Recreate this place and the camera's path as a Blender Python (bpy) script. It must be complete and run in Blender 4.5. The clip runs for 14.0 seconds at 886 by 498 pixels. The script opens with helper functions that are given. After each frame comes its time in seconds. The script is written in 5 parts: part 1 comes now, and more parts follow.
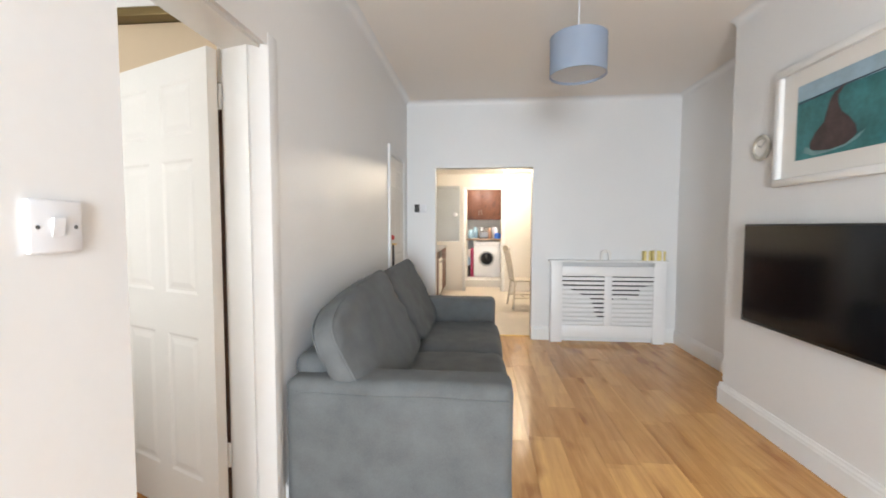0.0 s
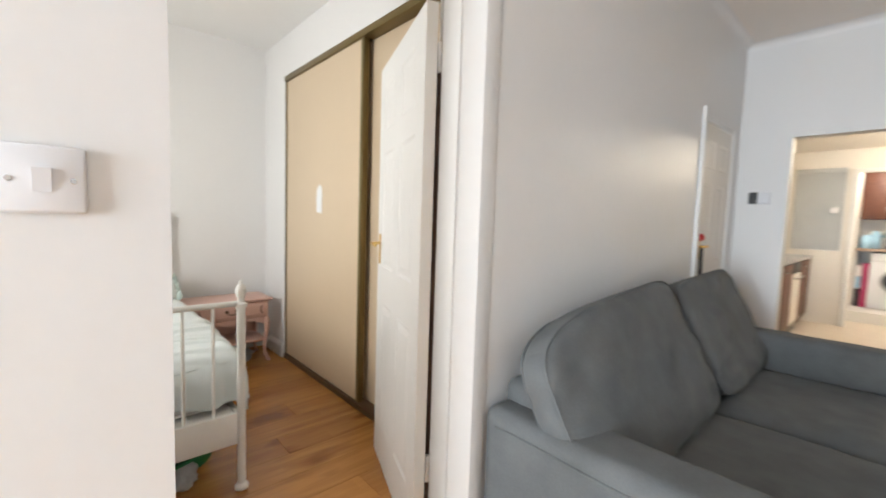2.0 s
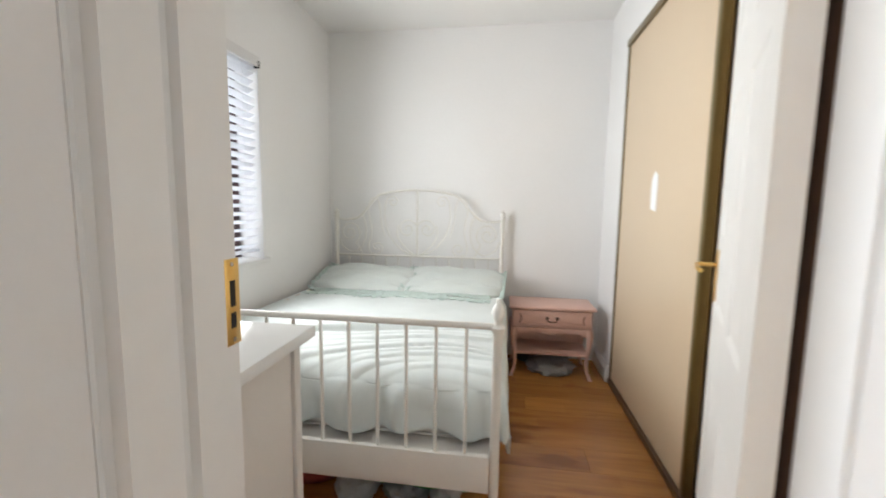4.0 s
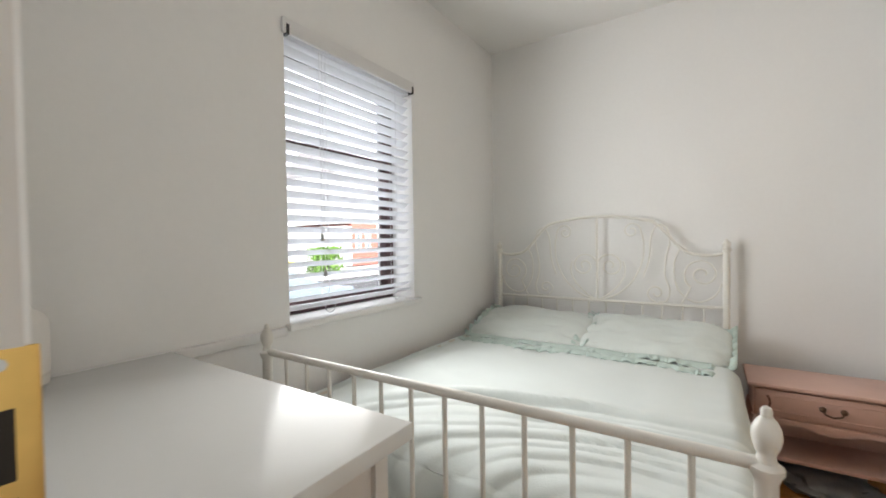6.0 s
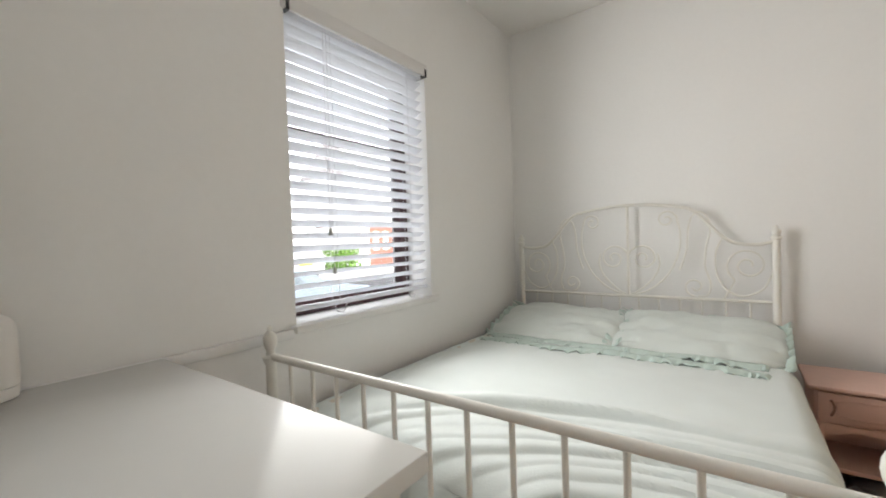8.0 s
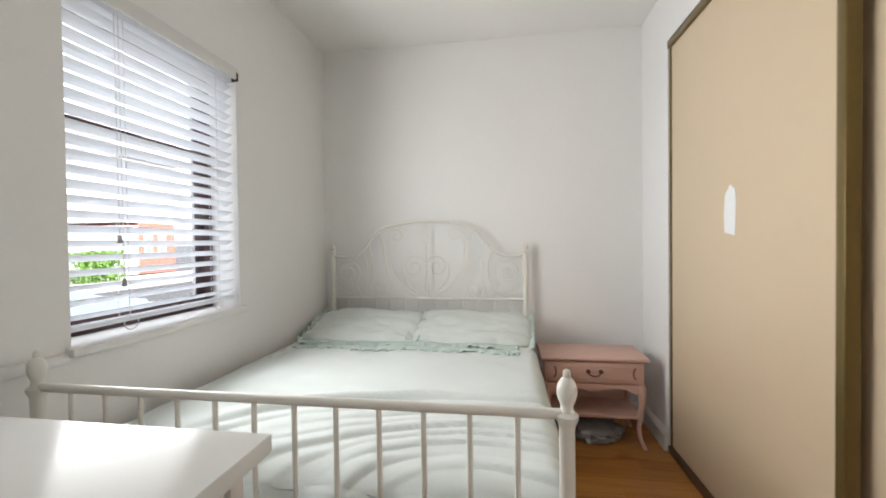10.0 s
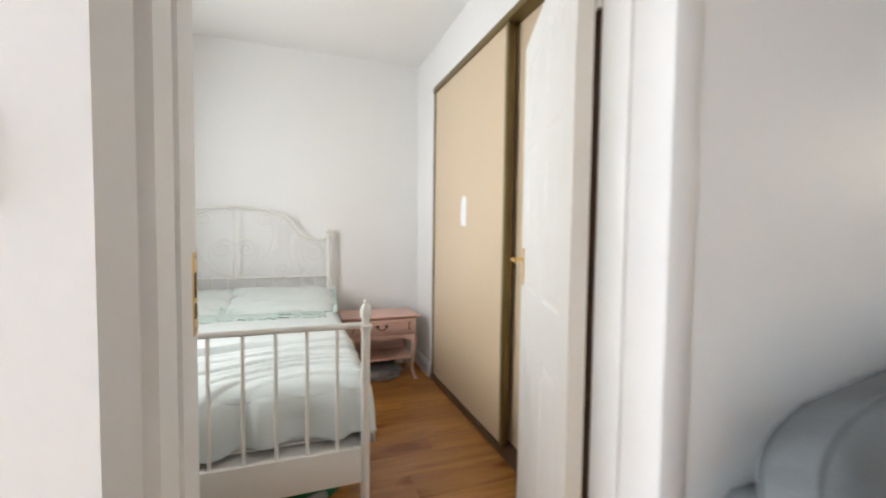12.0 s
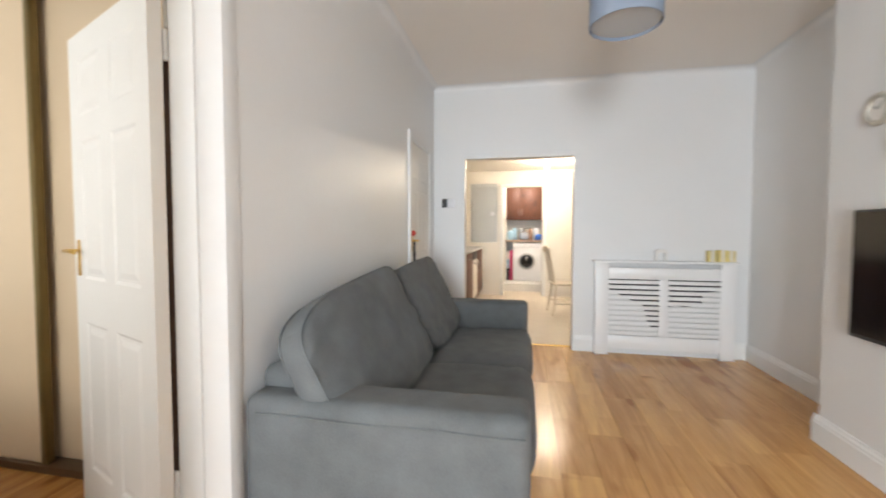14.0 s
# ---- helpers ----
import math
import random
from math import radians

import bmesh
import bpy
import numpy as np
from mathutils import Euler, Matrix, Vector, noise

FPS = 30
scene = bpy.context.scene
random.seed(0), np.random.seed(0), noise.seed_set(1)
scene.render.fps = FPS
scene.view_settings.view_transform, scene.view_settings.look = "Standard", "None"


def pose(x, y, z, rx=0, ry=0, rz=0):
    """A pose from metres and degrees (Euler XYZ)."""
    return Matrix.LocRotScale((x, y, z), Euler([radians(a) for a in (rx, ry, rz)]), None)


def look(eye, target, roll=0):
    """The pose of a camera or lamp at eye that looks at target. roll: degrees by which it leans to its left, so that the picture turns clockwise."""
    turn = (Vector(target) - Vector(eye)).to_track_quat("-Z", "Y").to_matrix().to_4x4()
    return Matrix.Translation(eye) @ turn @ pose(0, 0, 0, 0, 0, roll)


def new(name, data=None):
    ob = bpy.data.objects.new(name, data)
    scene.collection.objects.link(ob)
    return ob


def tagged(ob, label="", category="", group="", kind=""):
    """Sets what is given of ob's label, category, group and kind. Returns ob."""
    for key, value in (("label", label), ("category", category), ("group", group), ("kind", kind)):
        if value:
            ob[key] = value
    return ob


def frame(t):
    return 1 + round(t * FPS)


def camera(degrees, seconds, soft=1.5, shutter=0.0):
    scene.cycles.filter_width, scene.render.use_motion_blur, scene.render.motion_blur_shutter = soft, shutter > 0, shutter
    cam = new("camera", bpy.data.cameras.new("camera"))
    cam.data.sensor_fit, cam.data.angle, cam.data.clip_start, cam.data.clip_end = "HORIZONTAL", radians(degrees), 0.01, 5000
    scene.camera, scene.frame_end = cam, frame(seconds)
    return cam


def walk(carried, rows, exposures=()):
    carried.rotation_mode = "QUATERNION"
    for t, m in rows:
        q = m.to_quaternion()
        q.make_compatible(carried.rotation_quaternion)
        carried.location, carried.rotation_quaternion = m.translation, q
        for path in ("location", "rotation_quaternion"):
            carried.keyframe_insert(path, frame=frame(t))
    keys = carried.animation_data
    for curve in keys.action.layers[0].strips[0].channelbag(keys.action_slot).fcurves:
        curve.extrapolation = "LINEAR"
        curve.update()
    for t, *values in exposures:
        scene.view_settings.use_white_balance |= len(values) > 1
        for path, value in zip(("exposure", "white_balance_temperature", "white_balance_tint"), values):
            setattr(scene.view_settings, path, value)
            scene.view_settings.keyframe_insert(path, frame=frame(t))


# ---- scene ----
cam = camera(94.9, 14.0, soft=1.7, shutter=0.4)
PATH = [
    (0, (0.303, 0.244, 1.291), (0.122, 2.232, 1.181), 0.1),
    (0.5, (0.342, 0.329, 1.265), (-0.082, 2.28, 1.141), 0.4),
    (1, (0.347, 0.486, 1.252), (-0.376, 2.347, 1.137), 0.3),
    (1.5, (0.334, 0.664, 1.269), (-0.760, 2.329, 1.139), 1.2),
    (2, (0.351, 0.870, 1.257), (-1.125, 2.211, 1.107), 1.9),
    (2.5, (0.327, 1.043, 1.255), (-1.403, 2.029, 1.067), 2.1),
    (3, (0.161, 1.196, 1.249), (-1.723, 1.838, 1.047), 1.0),
    (3.5, (-0.002, 1.300, 1.268), (-1.983, 1.462, 1.046), 0.9),
    (4, (-0.133, 1.412, 1.285), (-2.100, 1.121, 1.066), 0.8),
    (6.5, (-0.747, 1.282, 1.237), (-2.356, 0.094, 1.216), -1.2),
    (7, (-0.785, 1.244, 1.226), (-2.342, -0.011, 1.195), -1.6),
    (7.5, (-0.785, 1.233, 1.234), (-2.339, -0.026, 1.187), -1.8),
    (8, (-0.792, 1.233, 1.227), (-2.414, 0.064, 1.181), -2.0),
    (8.5, (-0.79, 1.246, 1.23), (-2.541, 0.281, 1.168), -2.0),
    (9, (-0.776, 1.275, 1.232), (-2.656, 0.598, 1.155), -1.6),
    (11.3, (-0.199, 1.248, 1.274), (-2.193, 1.384, 1.214), 0.4),
    (11.5, (-0.134, 1.235, 1.273), (-2.115, 1.496, 1.187), 0.7),
    (12, (0.060, 1.148, 1.235), (-1.820, 1.824, 1.144), 0.7),
    (12.5, (0.237, 1.097, 1.244), (-1.433, 2.192, 1.139), 1.2),
    (13, (0.366, 0.992, 1.212), (-0.970, 2.479, 1.142), 1.2),
    (13.5, (0.444, 0.858, 1.206), (-0.423, 2.659, 1.137), 0.6),
    (14, (0.421, 0.668, 1.203), (0.024, 2.626, 1.116), 0.1),
]
walk(cam, [(t, look(eye, target, roll)) for t, eye, target, roll in PATH],
     exposures=[(0.0, 3.06, 6550, 10), (0.5, 3.04, 6750, 10), (1.5, 2.95, 6600, 10), (3.0, 3.03, 6450, 10), (4.2, 3.05, 6300, 10), (6.3, 2.65, 6550, 10), (8.0, 2.63, 6600, 10),
                (9.2, 2.61, 6600, 10), (11.3, 3.0, 6150, 10), (12.5, 2.96, 6550, 10), (13.5, 3.0, 6750, 10), (14.0, 3.05, 6650, 10)])

# ---- world and large lights ----
world = bpy.data.worlds.new("sky")
scene.world = world
world.use_nodes = True
wn = world.node_tree
sky = wn.nodes.new("ShaderNodeTexSky")
sky.sky_type, sky.sun_disc = "NISHITA", False
sky.sun_elevation, sky.sun_rotation = radians(48), radians(20)
soften = wn.nodes.new("ShaderNodeHueSaturation")
soften.inputs["Saturation"].default_value = 0.22
wn.links.new(sky.outputs[0], soften.inputs["Color"])
wn.links.new(soften.outputs[0], wn.nodes["Background"].inputs[0])
wn.nodes["Background"].inputs[1].default_value = 0.15


def lamp(name, kind, m, energy, color, **kw):
    data = bpy.data.lights.new(name, kind)
    data.energy, data.color = energy, color
    for k, v in kw.items():
        if k == "size":
            data.shape, data.size, data.size_y = "RECTANGLE", v[0], v[1]
        elif k == "radius":
            data.shadow_soft_size = v
        elif k == "angle":
            data.angle = v
        elif k == "spread":
            data.spread = v
    ob = new(name, data)
    ob.matrix_world = m
    return ob


lamp("sun", "SUN", look((3.1, 8.5, 10), (0, 0, 0)), 1.5, (1.0, 0.97, 0.93), angle=radians(25))
lamp("front_window_daylight", "AREA", look((0.36, -2.29, 1.25), (0.36, 3, 1.2)), 16.0, (0.79, 0.90, 1.0), size=(0.88, 1.75), spread=radians(140))
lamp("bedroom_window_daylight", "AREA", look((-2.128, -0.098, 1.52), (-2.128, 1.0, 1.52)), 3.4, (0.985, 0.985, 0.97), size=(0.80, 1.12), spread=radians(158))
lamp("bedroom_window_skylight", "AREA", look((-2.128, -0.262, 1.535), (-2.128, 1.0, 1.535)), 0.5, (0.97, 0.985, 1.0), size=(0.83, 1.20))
for kx, ky in ((0.75, 7.5), (1.2, 7.4)):
    lamp("kitchen_bulb", "POINT", pose(kx, ky, 2.2), 3.8, (1.0, 0.87, 0.69), radius=0.05)
# added fill that brightens the utility recess; it has no fitting
lamp("recess_fill", "POINT", pose(0.4, 9.1, 2.22), 3.0, (1.0, 0.95, 0.89), radius=0.05)


# ---- materials ----
def mat(name, color, rough=0.5, metal=0.0, vary=0.06, scale=3.0, fine=60.0, bump=0.02, bscale=None, sheen=0.0, coat=0.0, spec=0.5, rand=0.0, alpha=None, sub=0.0):
    """Principled surface with colour variation at two scales and fine relief."""
    m = bpy.data.materials.new(name)
    m.use_nodes = True
    n, l = m.node_tree.nodes, m.node_tree.links
    b = n["Principled BSDF"]
    b.inputs["Roughness"].default_value, b.inputs["Metallic"].default_value = rough, metal
    b.inputs["Sheen Weight"].default_value, b.inputs["Coat Weight"].default_value = sheen, coat
    b.inputs["Specular IOR Level"].default_value = spec
    tc = n.new("ShaderNodeTexCoord")
    big, small = n.new("ShaderNodeTexNoise"), n.new("ShaderNodeTexNoise")
    big.inputs["Scale"].default_value, small.inputs["Scale"].default_value = scale, fine
    big.inputs["Detail"].default_value, small.inputs["Detail"].default_value = 4, 3
    for t in (big, small):
        l.new(tc.outputs["Object"], t.inputs["Vector"])
    add = n.new("ShaderNodeMath")
    add.operation = "MULTIPLY_ADD"
    l.new(small.outputs[0], add.inputs[0])
    add.inputs[1].default_value = 0.4
    l.new(big.outputs[0], add.inputs[2])
    src = add.outputs[0]
    if rand:
        oi = n.new("ShaderNodeObjectInfo")
        r = n.new("ShaderNodeMath")
        r.operation = "MULTIPLY_ADD"
        l.new(oi.outputs["Random"], r.inputs[0])
        r.inputs[1].default_value = rand
        l.new(src, r.inputs[2])
        src = r.outputs[0]
    mr = n.new("ShaderNodeMapRange")
    mr.inputs["From Min"].default_value, mr.inputs["From Max"].default_value = 0.35, 1.05 + rand
    mr.inputs["To Min"].default_value, mr.inputs["To Max"].default_value = 1 - vary, 1 + vary
    l.new(src, mr.inputs["Value"])
    mix = n.new("ShaderNodeVectorMath")
    mix.operation = "SCALE"
    mix.inputs[0].default_value = color
    l.new(mr.outputs[0], mix.inputs["Scale"])
    l.new(mix.outputs[0], b.inputs["Base Color"])
    if bump:
        bt = small
        if bscale:
            bt = n.new("ShaderNodeTexNoise")
            bt.inputs["Scale"].default_value, bt.inputs["Detail"].default_value = bscale, 4
            l.new(tc.outputs["Object"], bt.inputs["Vector"])
        bp = n.new("ShaderNodeBump")
        bp.inputs["Strength"].default_value, bp.inputs["Distance"].default_value = bump, 0.01
        l.new(bt.outputs[0], bp.inputs["Height"])
        l.new(bp.outputs[0], b.inputs["Normal"])
    if sub:
        b.inputs["Transmission Weight"].default_value = 0
        tr = n.new("ShaderNodeBsdfTranslucent")
        tr.inputs["Color"].default_value = (*color, 1)
        ms = n.new("ShaderNodeMixShader")
        ms.inputs[0].default_value = sub
        l.new(b.outputs[0], ms.inputs[1])
        l.new(tr.outputs[0], ms.inputs[2])
        l.new(ms.outputs[0], n["Material Output"].inputs[0])
    return m


def wood(name, dark, light, rough=0.3, strips=0.0, long=0.5, rand=0.5):
    """Timber with grain along the object's y axis; strips > 0 splits a board into narrow staves."""
    m = bpy.data.materials.new(name)
    m.use_nodes = True
    n, l = m.node_tree.nodes, m.node_tree.links
    b = n["Principled BSDF"]
    b.inputs["Roughness"].default_value = rough
    tc, oi = n.new("ShaderNodeTexCoord"), n.new("ShaderNodeObjectInfo")
    off = n.new("ShaderNodeVectorMath")
    off.operation = "MULTIPLY_ADD"
    comb = n.new("ShaderNodeCombineXYZ")
    for k in range(3):
        l.new(oi.outputs["Random"], comb.inputs[k])
    off.inputs[1].default_value = (7, 13, 5)
    l.new(comb.outputs[0], off.inputs[0])
    l.new(tc.outputs["Object"], off.inputs[2])
    stretch = n.new("ShaderNodeMapping")
    stretch.inputs["Scale"].default_value = (1.0, 0.07, 1.0)
    l.new(off.outputs[0], stretch.inputs[0])
    g1, g2 = n.new("ShaderNodeTexNoise"), n.new("ShaderNodeTexNoise")
    g1.inputs["Scale"].default_value, g1.inputs["Detail"].default_value, g1.inputs["Distortion"].default_value = 7, 5, 2.2
    g2.inputs["Scale"].default_value, g2.inputs["Detail"].default_value = 110, 3
    knots = n.new("ShaderNodeTexNoise")
    knots.inputs["Scale"].default_value = 5.5
    km = n.new("ShaderNodeMapping")
    km.inputs["Scale"].default_value = (1.0, 0.35, 1.0)
    l.new(off.outputs[0], km.inputs[0])
    l.new(km.outputs[0], knots.inputs["Vector"])
    for g in (g1, g2):
        l.new(stretch.outputs[0], g.inputs["Vector"])

    def math_node(op, a, bb, c=None):
        q = n.new("ShaderNodeMath")
        q.operation = op
        for k, v in enumerate((a, bb, c)):
            if v is None:
                continue
            if isinstance(v, (int, float)):
                q.inputs[k].default_value = v
            else:
                l.new(v, q.inputs[k])
        return q.outputs[0]

    val = math_node("MULTIPLY_ADD", g2.outputs[0], 0.35, g1.outputs[0])
    val = math_node("MULTIPLY_ADD", oi.outputs["Random"], rand * 0.7, val)
    if strips:
        sep = n.new("ShaderNodeSeparateXYZ")
        l.new(tc.outputs["Object"], sep.inputs[0])
        sx = math_node("FLOOR", math_node("DIVIDE", sep.outputs[0], strips), 0)
        ysh = math_node("MULTIPLY_ADD", sx, 0.37, sep.outputs[1])
        sy = math_node("FLOOR", math_node("DIVIDE", ysh, long), 0)
        cc = n.new("ShaderNodeCombineXYZ")
        l.new(sx, cc.inputs[0])
        l.new(sy, cc.inputs[1])
        l.new(oi.outputs["Random"], cc.inputs[2])
        wn_ = n.new("ShaderNodeTexWhiteNoise")
        l.new(cc.outputs[0], wn_.inputs["Vector"])
        val = math_node("MULTIPLY_ADD", wn_.outputs[0], 0.17, val)
    kn = math_node("POWER", math_node("MAXIMUM", math_node("SUBTRACT", knots.outputs[0], 0.60), 0.0), 1.0)
    val = math_node("MULTIPLY_ADD", kn, -3.5, val)
    mr = n.new("ShaderNodeMapRange")
    mr.inputs["From Min"].default_value, mr.inputs["From Max"].default_value = 0.45, 1.25
    l.new(val, mr.inputs["Value"])
    mix = n.new("ShaderNodeMix")
    mix.data_type = "RGBA"
    mix.inputs[6].default_value, mix.inputs[7].default_value = (*dark, 1), (*light, 1)
    l.new(mr.outputs[0], mix.inputs[0])
    l.new(mix.outputs[2], b.inputs["Base Color"])
    bp = n.new("ShaderNodeBump")
    bp.inputs["Strength"].default_value, bp.inputs["Distance"].default_value = 0.06, 0.004
    l.new(g2.outputs[0], bp.inputs["Height"])
    l.new(bp.outputs[0], b.inputs["Normal"])
    return m


def glass_mat(name):
    m = bpy.data.materials.new(name)
    m.use_nodes = True
    b = m.node_tree.nodes["Principled BSDF"]
    b.inputs["Transmission Weight"].default_value, b.inputs["Roughness"].default_value, b.inputs["IOR"].default_value = 1.0, 0.0, 1.1
    return m


def glow_mat(name, color, strength):
    m = bpy.data.materials.new(name)
    m.use_nodes = True
    b = m.node_tree.nodes["Principled BSDF"]
    b.inputs["Base Color"].default_value = (*color, 1)
    b.inputs["Emission Color"].default_value, b.inputs["Emission Strength"].default_value = (*color, 1), strength
    return m


PAINT = mat("wall_paint", (0.745, 0.738, 0.73), 0.42, vary=0.025, scale=1.3, fine=45, bump=0.035)
PAINTB = mat("bedroom_wall_paint", (0.83, 0.825, 0.815), 0.62, vary=0.03, scale=1.3, fine=45, bump=0.035, spec=0.35)
CEIL = mat("ceiling_paint", (0.83, 0.785, 0.735), 0.7, vary=0.02, scale=1.0, fine=40, bump=0.03)
CEILB = mat("bedroom_ceiling_paint", (0.84, 0.83, 0.81), 0.7, vary=0.02, scale=1.0, fine=40, bump=0.03)
TRIM = mat("gloss_trim", (0.79, 0.785, 0.77), 0.42, vary=0.03, scale=4, fine=30, bump=0.01)
DOORW = mat("door_paint", (0.83, 0.82, 0.79), 0.48, vary=0.03, scale=3, fine=80, bump=0.02)
CREAM = mat("cream_paint", (0.79, 0.75, 0.69), 0.5, vary=0.03)
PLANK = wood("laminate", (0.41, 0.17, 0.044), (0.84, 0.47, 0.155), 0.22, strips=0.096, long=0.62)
# copy of PLANK for the bedroom: same staves, both colours darker
PLANKB = wood("laminate_darker", (0.24, 0.088, 0.022), (0.54, 0.25, 0.070), 0.26, strips=0.096, long=0.62)
GAP = mat("underlay", (0.10, 0.06, 0.03), 0.9)
KFLOOR = mat("pale_vinyl", (0.66, 0.58, 0.48), 0.35, vary=0.06, scale=6, fine=30)
SOFA = mat("grey_velour", (0.118, 0.123, 0.124), 0.9, vary=0.22, scale=8, fine=160, bump=0.10, sheen=0.05, spec=0.15)
METALW = mat("cream_enamel", (0.76, 0.74, 0.69), 0.35, vary=0.04, scale=6, fine=60, bump=0.01)
MINT = mat("mint_cotton", (0.66, 0.705, 0.69), 0.9, vary=0.05, scale=3, fine=220, bump=0.10, sheen=0.15, spec=0.2)
MINTP = mat("mint_pillow_cotton", (0.64, 0.685, 0.66), 0.9, vary=0.06, scale=5, fine=220, bump=0.10, sheen=0.15, spec=0.2)
# MINT darkened: shadow along the gathered edges is put into this colour
MINTD = mat("mint_ruffle_shaded", (0.50, 0.60, 0.56), 0.9, vary=0.08, scale=8, fine=220, bump=0.10, sheen=0.15, spec=0.2)
PINK = mat("pink_paint", (0.66, 0.43, 0.36), 0.45, vary=0.09, scale=7, fine=50, bump=0.03)
PINKD = mat("worn_pink_edge", (0.22, 0.11, 0.08), 0.5, vary=0.2, scale=9)
TAN = mat("tan_laminate", (0.66, 0.525, 0.365), 0.30, vary=0.03, scale=1.6, fine=25, bump=0.008)
OLIVE = mat("bronze_frame", (0.19, 0.135, 0.05), 0.32, metal=0.5, vary=0.15, scale=4)
WHITEG = mat("white_gloss", (0.76, 0.76, 0.745), 0.16, vary=0.015, scale=3, fine=30, bump=0.0, spec=0.08)
WHITEM = mat("white_matt_board", (0.74, 0.71, 0.67), 0.5, vary=0.03)
PLAST = mat("white_plastic", (0.72, 0.72, 0.74), 0.3, vary=0.02, scale=8, fine=40, bump=0.0)
BLACKG = mat("black_screen", (0.006, 0.006, 0.007), 0.12, vary=0.1, bump=0.0)
BLACKP = mat("black_plastic", (0.012, 0.012, 0.012), 0.45, vary=0.1)
BRASS = mat("brass", (0.72, 0.48, 0.16), 0.28, metal=1.0, vary=0.15, scale=12)
STEEL = mat("steel", (0.55, 0.55, 0.55), 0.25, metal=1.0, vary=0.1)
SLAT = mat("blind_slat", (0.86, 0.87, 0.89), 0.45, vary=0.03, scale=3, bump=0.01, sub=0.55)
FRAME = mat("dark_brown_window", (0.065, 0.028, 0.030), 0.35, vary=0.15, scale=6)
GLASS = glass_mat("window_glass")
DARK = mat("dark_void", (0.03, 0.026, 0.022), 0.8)


# ---- building blocks ----
def box(bm, x0, x1, y0, y1, z0, z1, bevel=0.0, segs=2):
    m = Matrix.Translation(((x0 + x1) / 2, (y0 + y1) / 2, (z0 + z1) / 2)) @ Matrix.Diagonal((abs(x1 - x0), abs(y1 - y0), abs(z1 - z0), 1))
    vs = bmesh.ops.create_cube(bm, size=1, matrix=m)["verts"]
    if bevel:
        es = list({e for v in vs for e in v.link_edges})
        bmesh.ops.bevel(bm, geom=es, offset=bevel, segments=segs, profile=0.5, affect="EDGES")
    return bm


def cyl(bm, p, q, r, r2=None, n=12, caps=True):
    p, q = Vector(p), Vector(q)
    d = q - p
    m = Matrix.Translation((p + q) / 2) @ d.to_track_quat("Z", "Y").to_matrix().to_4x4()
    bmesh.ops.create_cone(bm, cap_ends=caps, segments=n, radius1=r, radius2=r if r2 is None else r2, depth=d.length, matrix=m)
    return bm


def ball(bm, p, r, sz=1.0, n=14):
    bmesh.ops.create_uvsphere(bm, u_segments=n, v_segments=max(6, n // 2 + 1), radius=r, matrix=Matrix.Translation(p) @ Matrix.Diagonal((1, 1, sz, 1)))
    return bm


def lathe(bm, x, y, prof, n=18):
    """Turned shape about an upright axis from (radius, height) pairs."""
    rings = []
    for r, z in prof:
        rings.append([bm.verts.new((x + r * math.cos(2 * math.pi * k / n), y + r * math.sin(2 * math.pi * k / n), z)) for k in range(n)])
    for a, b in zip(rings, rings[1:]):
        for k in range(n):
            bm.faces.new((a[k], a[(k + 1) % n], b[(k + 1) % n], b[k]))
    bm.faces.new(list(reversed(rings[0])))
    bm.faces.new(rings[-1])
    return bm


def tube(bm, pts, r, n=8):
    """A bent rod through the points."""
    pts = [Vector(p) for p in pts]
    rings = []
    up = None
    for i, p in enumerate(pts):
        d = (pts[min(i + 1, len(pts) - 1)] - pts[max(i - 1, 0)]).normalized()
        if up is None:
            up = Vector((1, 0, 0)) if abs(d.x) < 0.9 else Vector((0, 0, 1))
        side = d.cross(up).normalized()
        up = side.cross(d).normalized()
        rings.append([bm.verts.new(p + r * (math.cos(2 * math.pi * k / n) * side + math.sin(2 * math.pi * k / n) * up)) for k in range(n)])
    for a, b in zip(rings, rings[1:]):
        for k in range(n):
            bm.faces.new((a[k], a[(k + 1) % n], b[(k + 1) % n], b[k]))
    bm.faces.new(list(reversed(rings[0])))
    bm.faces.new(rings[-1])
    return bm


def prism(bm, pts, axis, a, b):
    """A flat outline (pairs) drawn out along an axis from a to b."""
    def at(u, v, w):
        return {"x": (w, u, v), "y": (u, w, v), "z": (u, v, w)}[axis]
    lo = [bm.verts.new(at(u, v, a)) for u, v in pts]
    hi = [bm.verts.new(at(u, v, b)) for u, v in pts]
    n = len(pts)
    for k in range(n):
        bm.faces.new((lo[k], lo[(k + 1) % n], hi[(k + 1) % n], hi[k]))
    bm.faces.new(list(reversed(lo)))
    bm.faces.new(hi)
    return bm


